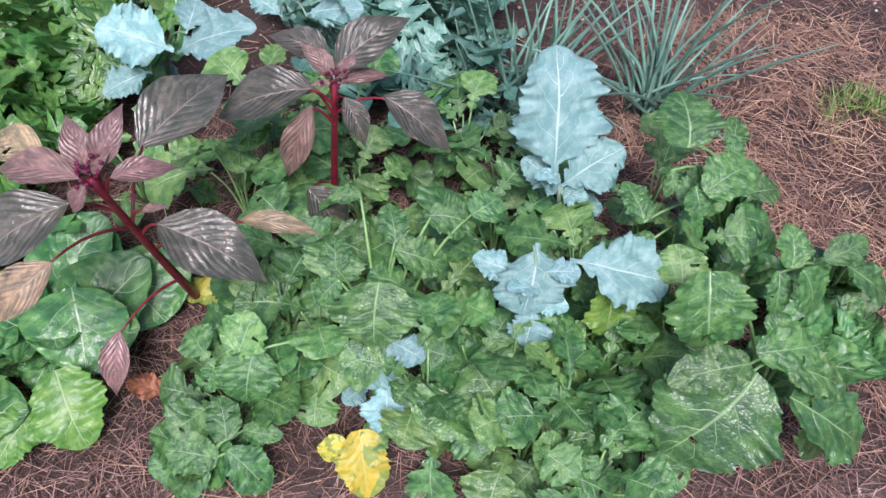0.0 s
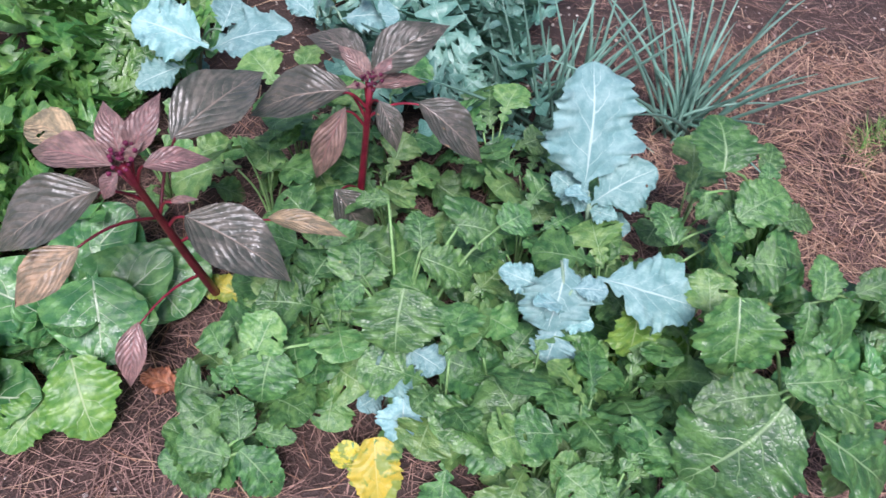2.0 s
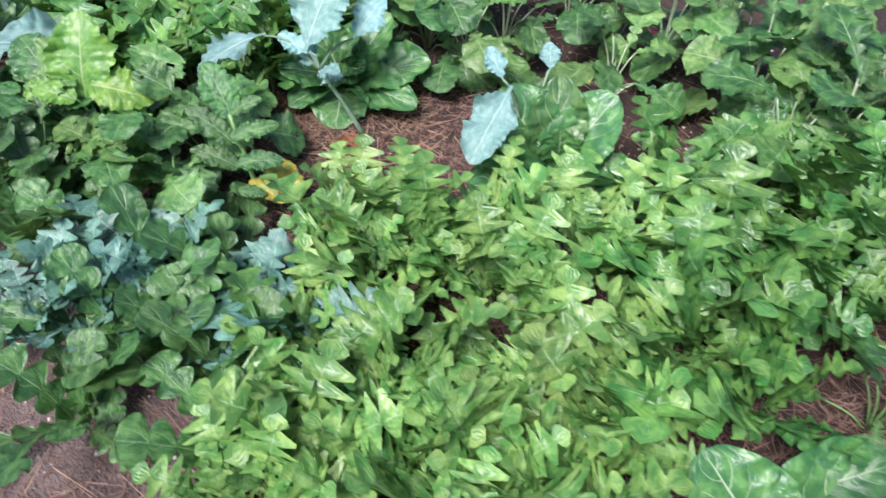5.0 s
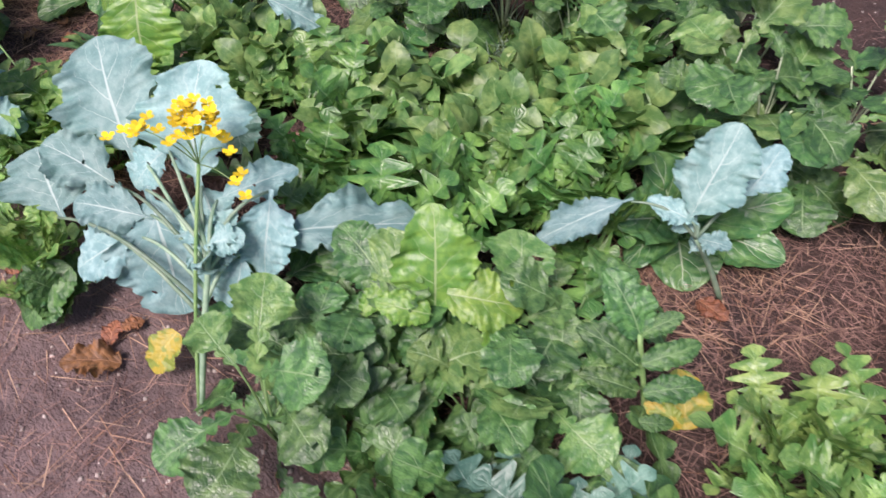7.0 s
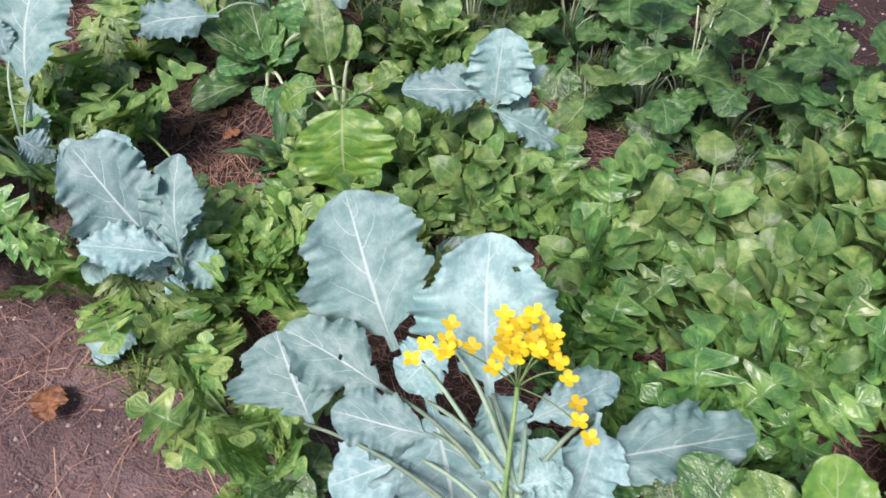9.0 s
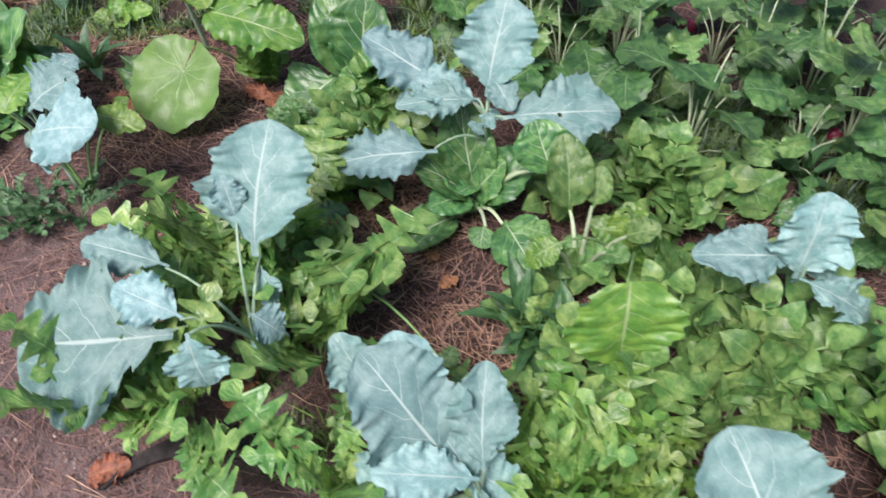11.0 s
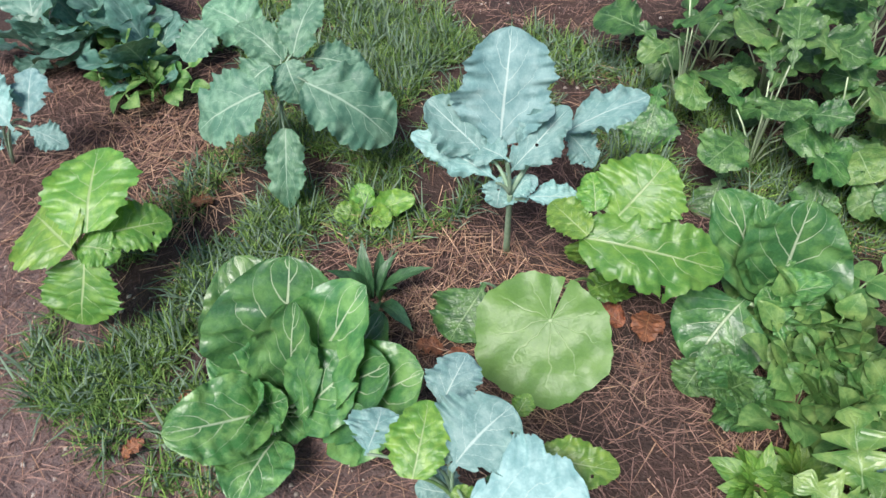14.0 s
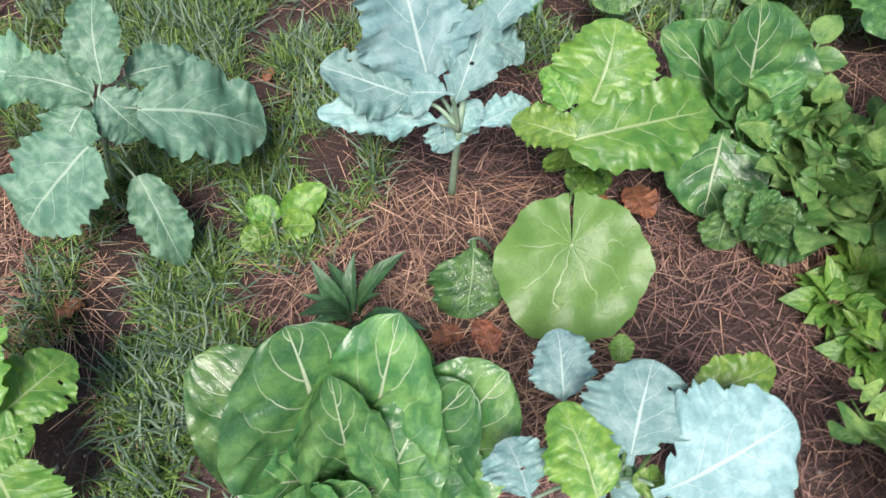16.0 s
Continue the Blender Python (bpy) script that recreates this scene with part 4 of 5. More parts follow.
specimen("mustard", -0.126, 0.828, "green mustard with broad lobed leaves with crinkled pale blades", "broad", MUSTARD, [
    (0.021, -0.064, 0.38, 0.01, -0.144, 0.3, 1.35),
    (0.1, 0.132, 0.32, 0.192, 0.134, 0.3, 0.95),
    (0.18, 0.13, 0.33, 0.235, 0.172, 0.34, 1),
    (0.035, 0.085, 0.3, 0.018, 0.159, 0.33, 0.8),
    (0.036, 0.072, 0.3, 0.138, 0.069, 0.25, 0.75),
    (-0.073, 0.041, 0.27, -0.082, 0.106, 0.3, 0.85),
    (-0.22, -0.102, 0.22, -0.236, -0.17, 0.14, 1.1),
    (-0.071, 0.028, 0.26, -0.116, -0.003, 0.22, 0.8),
    (-0.034, 0.19, 0.32, -0.1, 0.182, 0.32, 0.6),
], inner=14, inner_size=0.13, stem=GREEN_STEM, group="mustard plants", holes=1)
specimen("mustard", -0.451, 0.567, "green mustard with broad lobed leaves low by the path", "broad", MUSTARD, [
    (0.046, -0.01, 0.12, -0.063, 0.002, 0.14, 0.7),
    (0.064, -0.003, 0.14, 0.136, -0.045, 0.06, 0.7),
    (0.033, -0.026, 0.12, -0.049, -0.05, 0.06, 0.7),
    (0.063, 0.014, 0.15, 0.042, 0.088, 0.18, 0.8),
    (0.087, 0.04, 0.14, 0.161, 0.029, 0.14, 0.6),
], inner=14, inner_size=0.13, stem=GREEN_STEM, group="mustard plants", holes=1)
specimen("fallen_leaf", -0.178, 0.556, "yellowed mustard leaf with ragged holes", "broad", YELLOW, [
    (0.029, 0.056, 0.13, 0.043, -0.042, 0.04, 0.75),
    (-0.013, 0.05, 0.12, -0.035, 0.012, 0.08, 0.9),
], stem=GREEN_STEM, holes=2, category="leaf")
specimen("fallen_leaf", -0.528, 0.981, "yellowed leaf at the foot of the amaranth", "broad", YELLOW, [
    (0.042, -0.026, 0.05, -0.049, 0.004, 0.06, 0.7),
], stem=GREEN_STEM, category="leaf")
specimen("fallen_leaf", -2.142, 0.901, "yellowed leaf standing among radish greens", "broad", YELLOW, [
    (0.046, -0.041, 0.08, -0.018, 0.035, 0.14, 0.9),
    (0.043, -0.044, 0.1, -0.034, -0.063, 0.12, 0.6),
], stem=GREEN_STEM, category="leaf")
specimen("fallen_leaf", -2.973, 0.381, "yellowing leaf at the path edge", "broad", YELLOW, [
    (-0.038, -0.001, 0.1, -0.044, -0.085, 0.04, 0.8),
], stem=GREEN_STEM, category="leaf")
specimen("radish", -2.561, 0.717, "leafy radish with bright rounded leaves", "broad", LIME, [
    (-0.012, -0.027, 0.28, -0.085, 0.043, 0.42, 0.85),
    (0.002, -0.009, 0.28, 0.121, 0.081, 0.26, 0.8),
    (-0.004, -0.05, 0.26, -0.091, -0.107, 0.28, 0.65),
    (-0.107, -0.126, 0.24, -0.111, -0.041, 0.28, 0.5),
    (0.086, 0.016, 0.24, 0.159, 0.02, 0.15, 0.8),
], stem=GREEN_STEM, group="radish plants")
specimen("radish", -2.159, 0.862, "radish with paired leaflets on an upright stalk", "broad", MUSTARD, [
    (-0.079, -0.005, 0.3, -0.172, 0.018, 0.37, 0.7),
    (-0.077, 0.002, 0.3, -0.029, 0.055, 0.32, 0.55),
    (-0.059, -0.037, 0.24, -0.17, -0.059, 0.28, 0.5),
    (-0.048, -0.028, 0.24, 0.019, 0.061, 0.27, 0.45),
    (-0.036, -0.056, 0.18, -0.131, -0.092, 0.2, 0.5),
    (-0.021, -0.044, 0.18, 0.059, 0.03, 0.2, 0.5),
    (-0.007, -0.066, 0.12, 0.047, -0.022, 0.12, 0.5),
], stem=GREEN_STEM, group="radish plants", crown=(-0.076, -0.003, 0.280))
specimen("radish", -2.869, 0.662, "leafy radish with rounded pale green leaves", "broad", MUSTARD, [
    (0.198, -0, 0.25, 0.056, 0.021, 0.32, 0.8),
    (0.203, 0.005, 0.25, 0.205, 0.105, 0.3, 0.6),
    (0.218, -0.03, 0.2, 0.109, -0.086, 0.2, 0.6),
    (0.228, -0.006, 0.2, 0.339, 0.159, 0.22, 0.6),
    (0.438, -0.239, 0.12, 0.481, -0.314, 0.06, 1),
], stem=GREEN_STEM, group="radish plants")
specimen("mustard", -3.908, 1.195, "bright green mustard leaf curling down", "broad", LIME, [
    (0.105, -0.273, 0.3, 0.169, -0.318, 0.12, 1.2),
    (-0.086, -0.208, 0.22, -0.13, -0.262, 0.16, 0.8),
], inner=14, inner_size=0.13, stem=GREEN_STEM, group="mustard plants", holes=1)
specimen("mustard", -3.417, 1.002, "grey-green kale leaf near straw", "broad", CURLY, [
    (-0.023, -0.097, 0.16, 0.048, -0.158, 0.05, 1),
], stem=KALE_STEM, group="kale plants")
specimen("mustard", -4.441, 0.699, "small mustard beside straw mulch", "broad", MUSTARD, [
    (0.032, 0.009, 0.14, 0.131, 0.025, 0.05, 0.9),
    (-0.067, 0.052, 0.15, -0.027, 0.122, 0.14, 0.6),
    (0.423, -0.058, 0.12, 0.407, -0.021, 0.14, 1),
], inner=14, inner_size=0.13, stem=GREEN_STEM, group="mustard plants", holes=1)
specimen("squash", -5.166, 1.117, "single round pale green squash leaf", "round", SQUASH, [
    (-0.033, -0.156, 0.2, -0.02, -0.375, 0.06, 1.02),
], stem=GREEN_STEM, droop=0.03, category="squash leaf")
specimen("mustard", -5.141, 1.139, "mustard with large pale veined leaves", "broad", LIME, [
    (-0.017, -0.056, 0.3, 0.014, 0.056, 0.4, 1.19),
    (-0.067, -0.12, 0.28, 0.205, -0.012, 0.26, 0.62),
    (-0.049, -0.119, 0.3, -0.159, -0.078, 0.3, 0.75),
    (-0.063, -0.08, 0.24, -0.074, -0.078, 0.14, 0.88),
    (-0.058, -0.073, 0.32, -0.105, -0.019, 0.36, 0.88),
    (0, -0.074, 0.2, 0.04, -0.065, 0.12, 0.75),
], inner=14, inner_size=0.13, stem=GREEN_STEM, group="mustard plants", holes=1)
specimen("mustard", -3.323, 0.285, "dark mustard leaf on trodden soil", "broad", MUSTARD, [
    (0.011, 0.05, 0.12, -0.015, -0.095, 0.03, 0.8),
    (-0.272, 0.042, 0.12, -0.251, -0.015, 0.04, 0.8),
], inner=14, inner_size=0.13, stem=GREEN_STEM, group="mustard plants", holes=1)
specimen("mustard", -4.834, 0.982, "small mustard seedlings in straw", "broad", MUSTARD, [
    (-0.062, 0.024, 0.1, -0.077, -0.031, 0.04, 1.2),
    (0.017, 0.01, 0.1, 0.022, -0.038, 0.03, 0.9),
    (0.027, 0.036, 0.1, 0.077, 0.03, 0.08, 0.8),
], inner=14, inner_size=0.13, stem=GREEN_STEM, group="mustard plants", holes=1)
specimen("bok_choy", -1.688, 1.470, "dark green bok choy with white veins beside feathery mizuna", "bok", BOK, [
    (-0.015, -0.011, 0.1, -0.15, -0.046, 0.26, 0.92),
    (-0.016, 0.004, 0.1, -0.064, 0.051, 0.28, 0.73),
    (0.01, 0.008, 0.1, 0.08, 0.123, 0.25, 0.85),
    (0.002, -0.06, 0.08, -0.106, -0.193, 0.14, 0.67),
    (0.016, -0.094, 0.07, 0.127, -0.208, 0.02, 1.16),
    (0.083, -0.028, 0.07, 0.264, -0.159, 0.02, 0.85),
    (-0.02, -0.122, 0.08, -0.089, -0.263, 0.1, 0.85),
    (0.094, 0.011, 0.08, 0.192, 0.086, 0.1, 0.73),
    (0.238, 0.076, 0.07, 0.338, 0.006, 0.03, 0.98),
], inner=7, inner_size=0.14, stem=PALE_STEM, thick=0.007, group="bok choys")
specimen("kale", -1.775, 1.466, "pale kale leaf hanging over bok choy", "kale", KALE, [
    (-0.033, -0.08, 0.3, 0.011, -0.278, 0.2, 0.55),
    (-0.052, -0.079, 0.3, -0.122, -0.057, 0.36, 0.6),
    (-0.01, 0.062, 0.28, -0.034, 0.094, 0.34, 0.8),
], group="kale plants", inner=3, inner_size=0.08)
specimen("bok_choy", -2.400, 1.399, "dark green bok choy with white veins under blue kale leaves", "bok", BOK, [
    (0.033, -0.045, 0.08, -0.058, -0.196, 0.15, 0.73),
    (0.023, -0.035, 0.08, -0.069, -0.059, 0.22, 0.73),
    (0.047, -0.012, 0.08, 0.072, 0.121, 0.22, 0.73),
    (0.073, -0.027, 0.08, 0.226, 0.117, 0.14, 0.67),
    (0.052, -0.066, 0.06, 0.125, -0.188, 0.02, 1.10),
    (0.082, -0.037, 0.07, 0.279, 0, 0.08, 0.61),
    (0.024, -0.073, 0.07, -0.002, -0.228, 0.06, 0.61),
], inner=7, inner_size=0.14, stem=PALE_STEM, thick=0.007, group="bok choys")
specimen("bok_choy", -0.799, 0.846, "dark green bok choy with white veins and smooth cupped leaves", "bok", BOK, [
    (-0.036, 0.022, 0.1, -0.176, 0.026, 0.2, 0.98),
    (0.002, 0.05, 0.1, 0.048, 0.221, 0.2, 0.85),
    (0.034, 0.033, 0.1, 0.191, 0.107, 0.18, 0.85),
    (0.046, 0.002, 0.09, 0.184, -0.02, 0.14, 0.98),
    (-0.009, -0.011, 0.1, -0.054, -0.028, 0.2, 0.98),
    (0.001, -0.064, 0.08, -0.055, -0.042, 0.12, 0.98),
], inner=7, inner_size=0.14, stem=PALE_STEM, thick=0.007, group="bok choys")
specimen("bok_choy", -0.783, 0.795, "light green bok choy leaf with holes", "broad", LIME, [
    (0.037, -0.069, 0.14, 0.108, -0.181, 0.05, 0.9),
    (-0.005, -0.135, 0.1, -0.059, -0.225, 0.05, 0.8),
], stem=PALE_STEM, holes=2, group="bok choys")
specimen("bok_choy", -0.982, 0.708, "small dark bok choy with thick white stalks", "bok", BOK, [
    (0.003, 0.007, 0.08, -0.053, 0.056, 0.18, 0.85),
    (0.022, 0.008, 0.08, 0.078, 0.05, 0.16, 0.73),
    (0.022, -0.019, 0.07, 0.016, -0.126, 0.1, 0.85),
    (0.043, -0.012, 0.07, 0.182, -0.047, 0.1, 0.92),
    (0.039, 0.021, 0.08, 0.095, -0.036, 0.1, 0.73),
], inner=7, inner_size=0.14, stem=PALE_STEM, thick=0.007, group="bok choys")
specimen("bok_choy", -2.977, 0.584, "dark bok choy spreading under flowering kale", "bok", BOK, [
    (0.054, -0.047, 0.16, 0.103, -0.162, 0.05, 1.22),
    (0.055, 0.048, 0.14, 0.089, 0.176, 0.12, 0.85),
    (0.13, -0.02, 0.12, 0.157, 0.069, 0.12, 0.73),
], inner=7, inner_size=0.14, stem=PALE_STEM, thick=0.007, group="bok choys")
specimen("bok_choy", -4.325, 1.120, "dark green bok choy with white veins beneath upright kale", "bok", BOK, [
    (-0.009, -0.006, 0.12, -0.083, 0.048, 0.28, 0.67),
    (-0.025, -0.019, 0.1, -0.085, -0.13, 0.2, 0.61),
    (0.011, -0.041, 0.1, -0.025, -0.149, 0.12, 0.85),
    (0.02, -0.008, 0.12, 0.121, 0.057, 0.2, 0.92),
    (0.196, 0.028, 0.22, 0.137, 0.047, 0.34, 1.04),
    (0.156, -0.07, 0.1, 0.272, -0.112, 0.08, 0.98),
    (0.005, -0.099, 0.04, -0.059, -0.24, 0.03, 0.67),
    (0.104, -0.089, 0.08, 0.123, -0.134, 0.05, 1.22),
], inner=7, inner_size=0.14, stem=PALE_STEM, thick=0.007, group="bok choys")
specimen("bok_choy", -5.577, 0.507, "large light green bok choy with bold white veins", "bok", BOK, [
    (-0.04, 0.026, 0.1, -0.198, 0.121, 0.26, 0.76),
    (-0.026, 0.05, 0.14, -0.045, 0.097, 0.36, 1.16),
    (0.034, 0.012, 0.12, 0.127, 0.119, 0.36, 0.67),
    (0.004, -0.001, 0.1, 0.034, 0.035, 0.34, 0.55),
    (-0.036, -0.006, 0.1, -0.118, -0.05, 0.2, 0.85),
    (0.089, 0.028, 0.1, 0.199, 0.062, 0.28, 0.85),
    (0.145, 0.002, 0.1, 0.271, 0.079, 0.26, 0.92),
    (0.013, 0.045, 0.1, -0.018, 0.15, 0.28, 0.85),
    (0.182, -0.024, 0.1, 0.212, -0.002, 0.2, 1.10),
    (0.04, -0.036, 0.1, -0.036, -0.074, 0.14, 0.73),
], inner=7, inner_size=0.14, stem=PALE_STEM, thick=0.007, group="bok choys")
specimen("bok_choy", -5.597, 0.457, "bok choy with broad leaves spread low", "bok", BOK, [
    (0.051, -0.001, 0.14, -0.057, -0.169, 0.2, 0.73),
    (0.077, -0.047, 0.1, 0.102, -0.178, 0.1, 0.98),
    (0.106, 0.012, 0.15, 0.176, 0.098, 0.24, 0.98),
    (0.145, 0.08, 0.16, 0.132, 0.235, 0.22, 0.61),
], inner=7, inner_size=0.14, stem=PALE_STEM, thick=0.007, group="bok choys")
specimen("bok_choy", -4.818, 1.224, "dark green bok choy with white veins next to mustard", "bok", BOK, [
    (-0.037, 0.045, 0.14, -0.013, 0.057, 0.34, 0.98),
    (-0.056, 0.03, 0.14, -0.192, 0.036, 0.3, 0.73),
    (-0.019, 0.021, 0.14, 0.064, -0.007, 0.22, 0.61),
    (-0.057, -0.041, 0.12, -0.107, -0.187, 0.03, 1.22),
    (-0.011, -0.028, 0.12, 0.059, -0.084, 0.1, 0.73),
    (-0.058, 0.011, 0.16, -0.112, 0.063, 0.3, 0.61),
], inner=7, inner_size=0.14, stem=PALE_STEM, thick=0.007, group="bok choys")
specimen("bok_choy", -3.978, 1.070, "light green bok choy with cupped leaves among potato plants", "bok", PALE, [
    (-0.080, 0.050, 0.22, -0.140, 0.090, 0.34, 0.66),
    (-0.030, 0.070, 0.20, -0.045, 0.120, 0.28, 0.70),
    (-0.030, -0.060, 0.16, -0.050, -0.120, 0.18, 0.90),
    (0.060, -0.010, 0.18, 0.120, -0.030, 0.22, 0.80),
    (0.070, 0.060, 0.18, 0.130, 0.080, 0.24, 0.70),
    (-0.080, 0.000, 0.12, -0.140, -0.030, 0.14, 0.80),
], inner=5, inner_size=0.16, stem=PALE_STEM, thick=0.007, group="bok choys")
specimen("bok_choy", -5.791, 1.038, "small bok choy seedling in the grass", "bok", LIME, [
    (0.005, 0.001, 0.02, -0.049, 0.03, 0.06, 0.9),
    (-0.005, -0.013, 0.02, -0.053, -0.061, 0.03, 0.9),
    (0.03, -0.007, 0.02, 0.092, -0.021, 0.05, 0.8),
    (0.022, 0.008, 0.02, 0.107, 0.064, 0.06, 0.6),
], stem=GREEN_STEM, thick=0.004, group="bok choys")
specimen("bok_choy", -0.874, 0.828, "dark bok choy in straw", "bok", BOK, [
    (0.117, 0.093, 0.16, 0.154, -0.07, 0.1, 1.10),
    (0.02, -0.005, 0.1, -0.03, -0.057, 0.1, 0.85),
    (0.064, 0.166, 0.14, 0.165, 0.226, 0.2, 0.98),
    (0.17, 0.189, 0.15, 0.281, 0.061, 0.06, 1.22),
], inner=7, inner_size=0.14, stem=PALE_STEM, thick=0.007, group="bok choys")
for x, y in ((-0.29, 0.99), (-0.22, 0.96), (-0.18, 1.09), (-0.05, 1.01), (0.13, 1.26), (0.05, 1.35), (-0.19, 1.19), (-0.25, 0.83), (-0.32, 0.85), (-0.41, 0.80), (-0.41, 0.69), (-0.03, 0.84), (0.08, 0.85), (0.06, 0.72), (-0.03, 0.68), (0.13, 0.72), (0.19, 0.70), (0.30, 0.74), (0.22, 0.63), (0.15, 0.60), (0.27, 0.53), (0.39, 0.84), (0.49, 0.98), (0.46, 1.14), (0.22, 1.09), (0.28, 0.96), (-0.35, 0.98), (0.11, 1.06), (0.34, 0.65), (0.45, 0.80),):
    canopy("mustard", x, y, "green mustard with crowded crinkled leaves", "mustard", MUSTARD, 11, 0.21, 0.110, 0.92, 0.085, "mustard plants", holes=1)
for x, y in ((0.83, 0.88), (0.83, 0.81), (0.74, 0.82), (0.65, 1.01),):
    rosette("bok_choy", x, y, "small dark rosette of tatsoi in soil", "bok", BOK, 9, 0.15, 0.65, (20, 60), "bok choys")
for x, y in ((-1.65, 0.93), (-1.37, 0.96), (-1.70, 0.66), (-1.36, 0.74), (-1.21, 1.02), (-1.36, 0.51), (-1.12, 0.54), (-1.52, 0.48), (-1.12, 0.82), (-1.56, 0.34), (-1.21, 0.43), (-1.52, 0.61), (-1.15, 0.69), (-1.26, 0.60), (-1.64, 0.49), (-1.23, 0.88),):
    rosette("mizuna", x, y, "bright green mizuna with feathery serrated leaves", "mizuna", MIZUNA, 10, 0.26, 0.9, (25, 70), "mizunas")
for x, y in ((-1.15, 1.35), (-1.14, 1.74), (-1.13, 1.52), (-0.96, 1.62), (-0.90, 1.74), (-1.10, 1.16), (-0.95, 1.10), (-1.37, 1.53), (-0.94, 1.43),):
    rosette("mizuna", x, y, "tall green mizuna with jagged leaves", "mizuna", JAGGED, 9, 0.31, 0.9, (30, 70), "mizunas")
for x, y in ((-0.16, 1.68), (0.02, 1.55), (-0.07, 1.74), (-0.29, 1.84), (-0.13, 1.84), (0.06, 1.81),):
    rosette("curly_kale", x, y, "blue-green curly kale with frilled leaves", "mizuna", CURLY, 10, 0.3, 0.95, (25, 70), "curly kales")
for x, y in ((-0.42, 1.35), (-0.33, 1.34), (-0.20, 1.34), (-0.74, 1.28), (-0.47, 1.22),):
    canopy("mustard", x, y, "lobed mustard shaded by amaranth", "mustard", MUSTARD, 9, 0.24, 0.14, 0.80, 0.09, "mustard plants")
for x, y in ((-2.31, 0.54), (-2.37, 0.39), (-2.11, 0.50), (-2.00, 0.62), (-1.95, 0.48), (-2.06, 0.38), (-1.80, 0.46), (-1.96, 0.21), (-1.67, 0.37), (-2.52, 0.48),):
    rosette("radish", x, y, "radish with long lobed green leaves", "daikon", MUSTARD, 9, 0.27, 0.34, (22, 75), "radish plants")
for x, y in ((-2.72, 0.49), (-2.59, 0.55), (-2.47, 0.76), (-2.72, 0.37), (-2.32, 0.72), (-2.45, 0.64), (-2.38, 0.88), (-2.71, 0.61), (-2.60, 0.63),):
    canopy("radish", x, y, "leafy radish with crowded green leaves", "mustard", MUSTARD, 11, 0.24, 0.14, 0.80, 0.09, "radish plants", holes=1)
for x, y in ((-3.21, 1.16), (-3.15, 1.25), (-3.06, 1.33), (-2.96, 1.40), (-2.87, 1.50), (-2.75, 1.53), (-2.98, 1.14), (-2.87, 1.23), (-2.77, 1.30), (-3.09, 1.05), (-2.85, 1.08), (-2.77, 1.18), (-2.78, 1.72), (-2.71, 1.37), (-2.63, 1.46), (-3.07, 1.17),):
    rosette("potato_plant", x, y, "bushy potato plant with oval paired leaflets", "compound", POTATO, 14, 0.25, 1.0, (12, 66), "potato plants")
for x, y in ((-3.24, 1.12), (-2.60, 1.34), (-2.72, 1.07), (-2.60, 1.12), (-3.12, 1.00), (-3.08, 0.86), (-2.85, 0.89), (-2.74, 0.88), (-2.52, 1.20), (-2.81, 0.74),):
    rosette("mizuna", x, y, "dark green mizuna in the shade of potatoes", "mizuna", JAGGED, 8, 0.27, 0.9, (22, 70), "mizunas")
for x, y in ((-3.76, 0.64), (-3.75, 0.46), (-3.69, 0.64), (-3.73, 0.54), (-3.41, 0.33), (-3.55, 0.31), (-3.65, 0.65),):
    rosette("mizuna", x, y, "pale frilly mizuna at the path edge", "mizuna", MIZUNA, 8, 0.23, 0.9, (25, 70), "mizunas")
for x, y in ((-4.52, 0.46), (-4.47, 0.17), (-4.39, 0.25), (-4.49, 0.68), (-4.64, 0.50), (-4.55, 0.55), (-4.29, 0.53), (-4.01, 0.33),):
    rosette("mizuna", x, y, "pale green mizuna with frilly leaves", "mizuna", MIZUNA, 8, 0.28, 0.9, (25, 70), "mizunas")
for x, y in ((-3.71, 0.62), (-3.65, 0.68), (-3.55, 0.73),):
    rosette("mizuna", x, y, "pale frilly mizuna beside straw", "mizuna", LIME, 9, 0.2, 0.9, (25, 75), "mizunas")
for x, y in ((-4.15, 1.30), (-4.00, 1.40), (-3.88, 1.34), (-3.74, 1.18), (-3.63, 1.12), (-3.72, 1.08), (-3.99, 1.48), (-3.53, 1.11), (-3.43, 1.21), (-3.44, 1.11),):
    rosette("potato_plant", x, y, "low potato plant with rounded green leaflets", "compound", POTATO, 12, 0.22, 1.0, (12, 66), "potato plants")
for x, y in ((-4.79, 1.20), (-4.64, 1.14), (-3.63, 0.94), (-3.54, 0.96), (-3.65, 0.88), (-3.96, 0.88), (-3.85, 0.82),):
    rosette("potato_plant", x, y, "young potato plant with small oval leaflets", "compound", POTATO, 8, 0.18, 1.0, (12, 66), "potato plants")
for x, y in ((-4.70, 1.06), (-4.71, 1.21), (-4.62, 1.03), (-4.72, 1.30),):
    rosette("potato_plant", x, y, "young potato plant with small oval leaflets", "compound", POTATO, 8, 0.19, 1.0, (12, 66), "potato plants")
for x, y in ((-4.71, 0.85), (-4.67, 0.76), (-4.65, 0.91),):
    rosette("sweet_potato", x, y, "lime-green bushy seedling with pointed leaves", "lance", LIME, 34, 0.085, 0.50, (10, 58), "lime bushes")
for x, y in ((-5.60, 0.82),):
    rosette("weed", x, y, "dark narrow-leaved weed beside bok choy", "lance", WEED, 11, 0.17, 0.28, (20, 70), "weeds", category="weed")
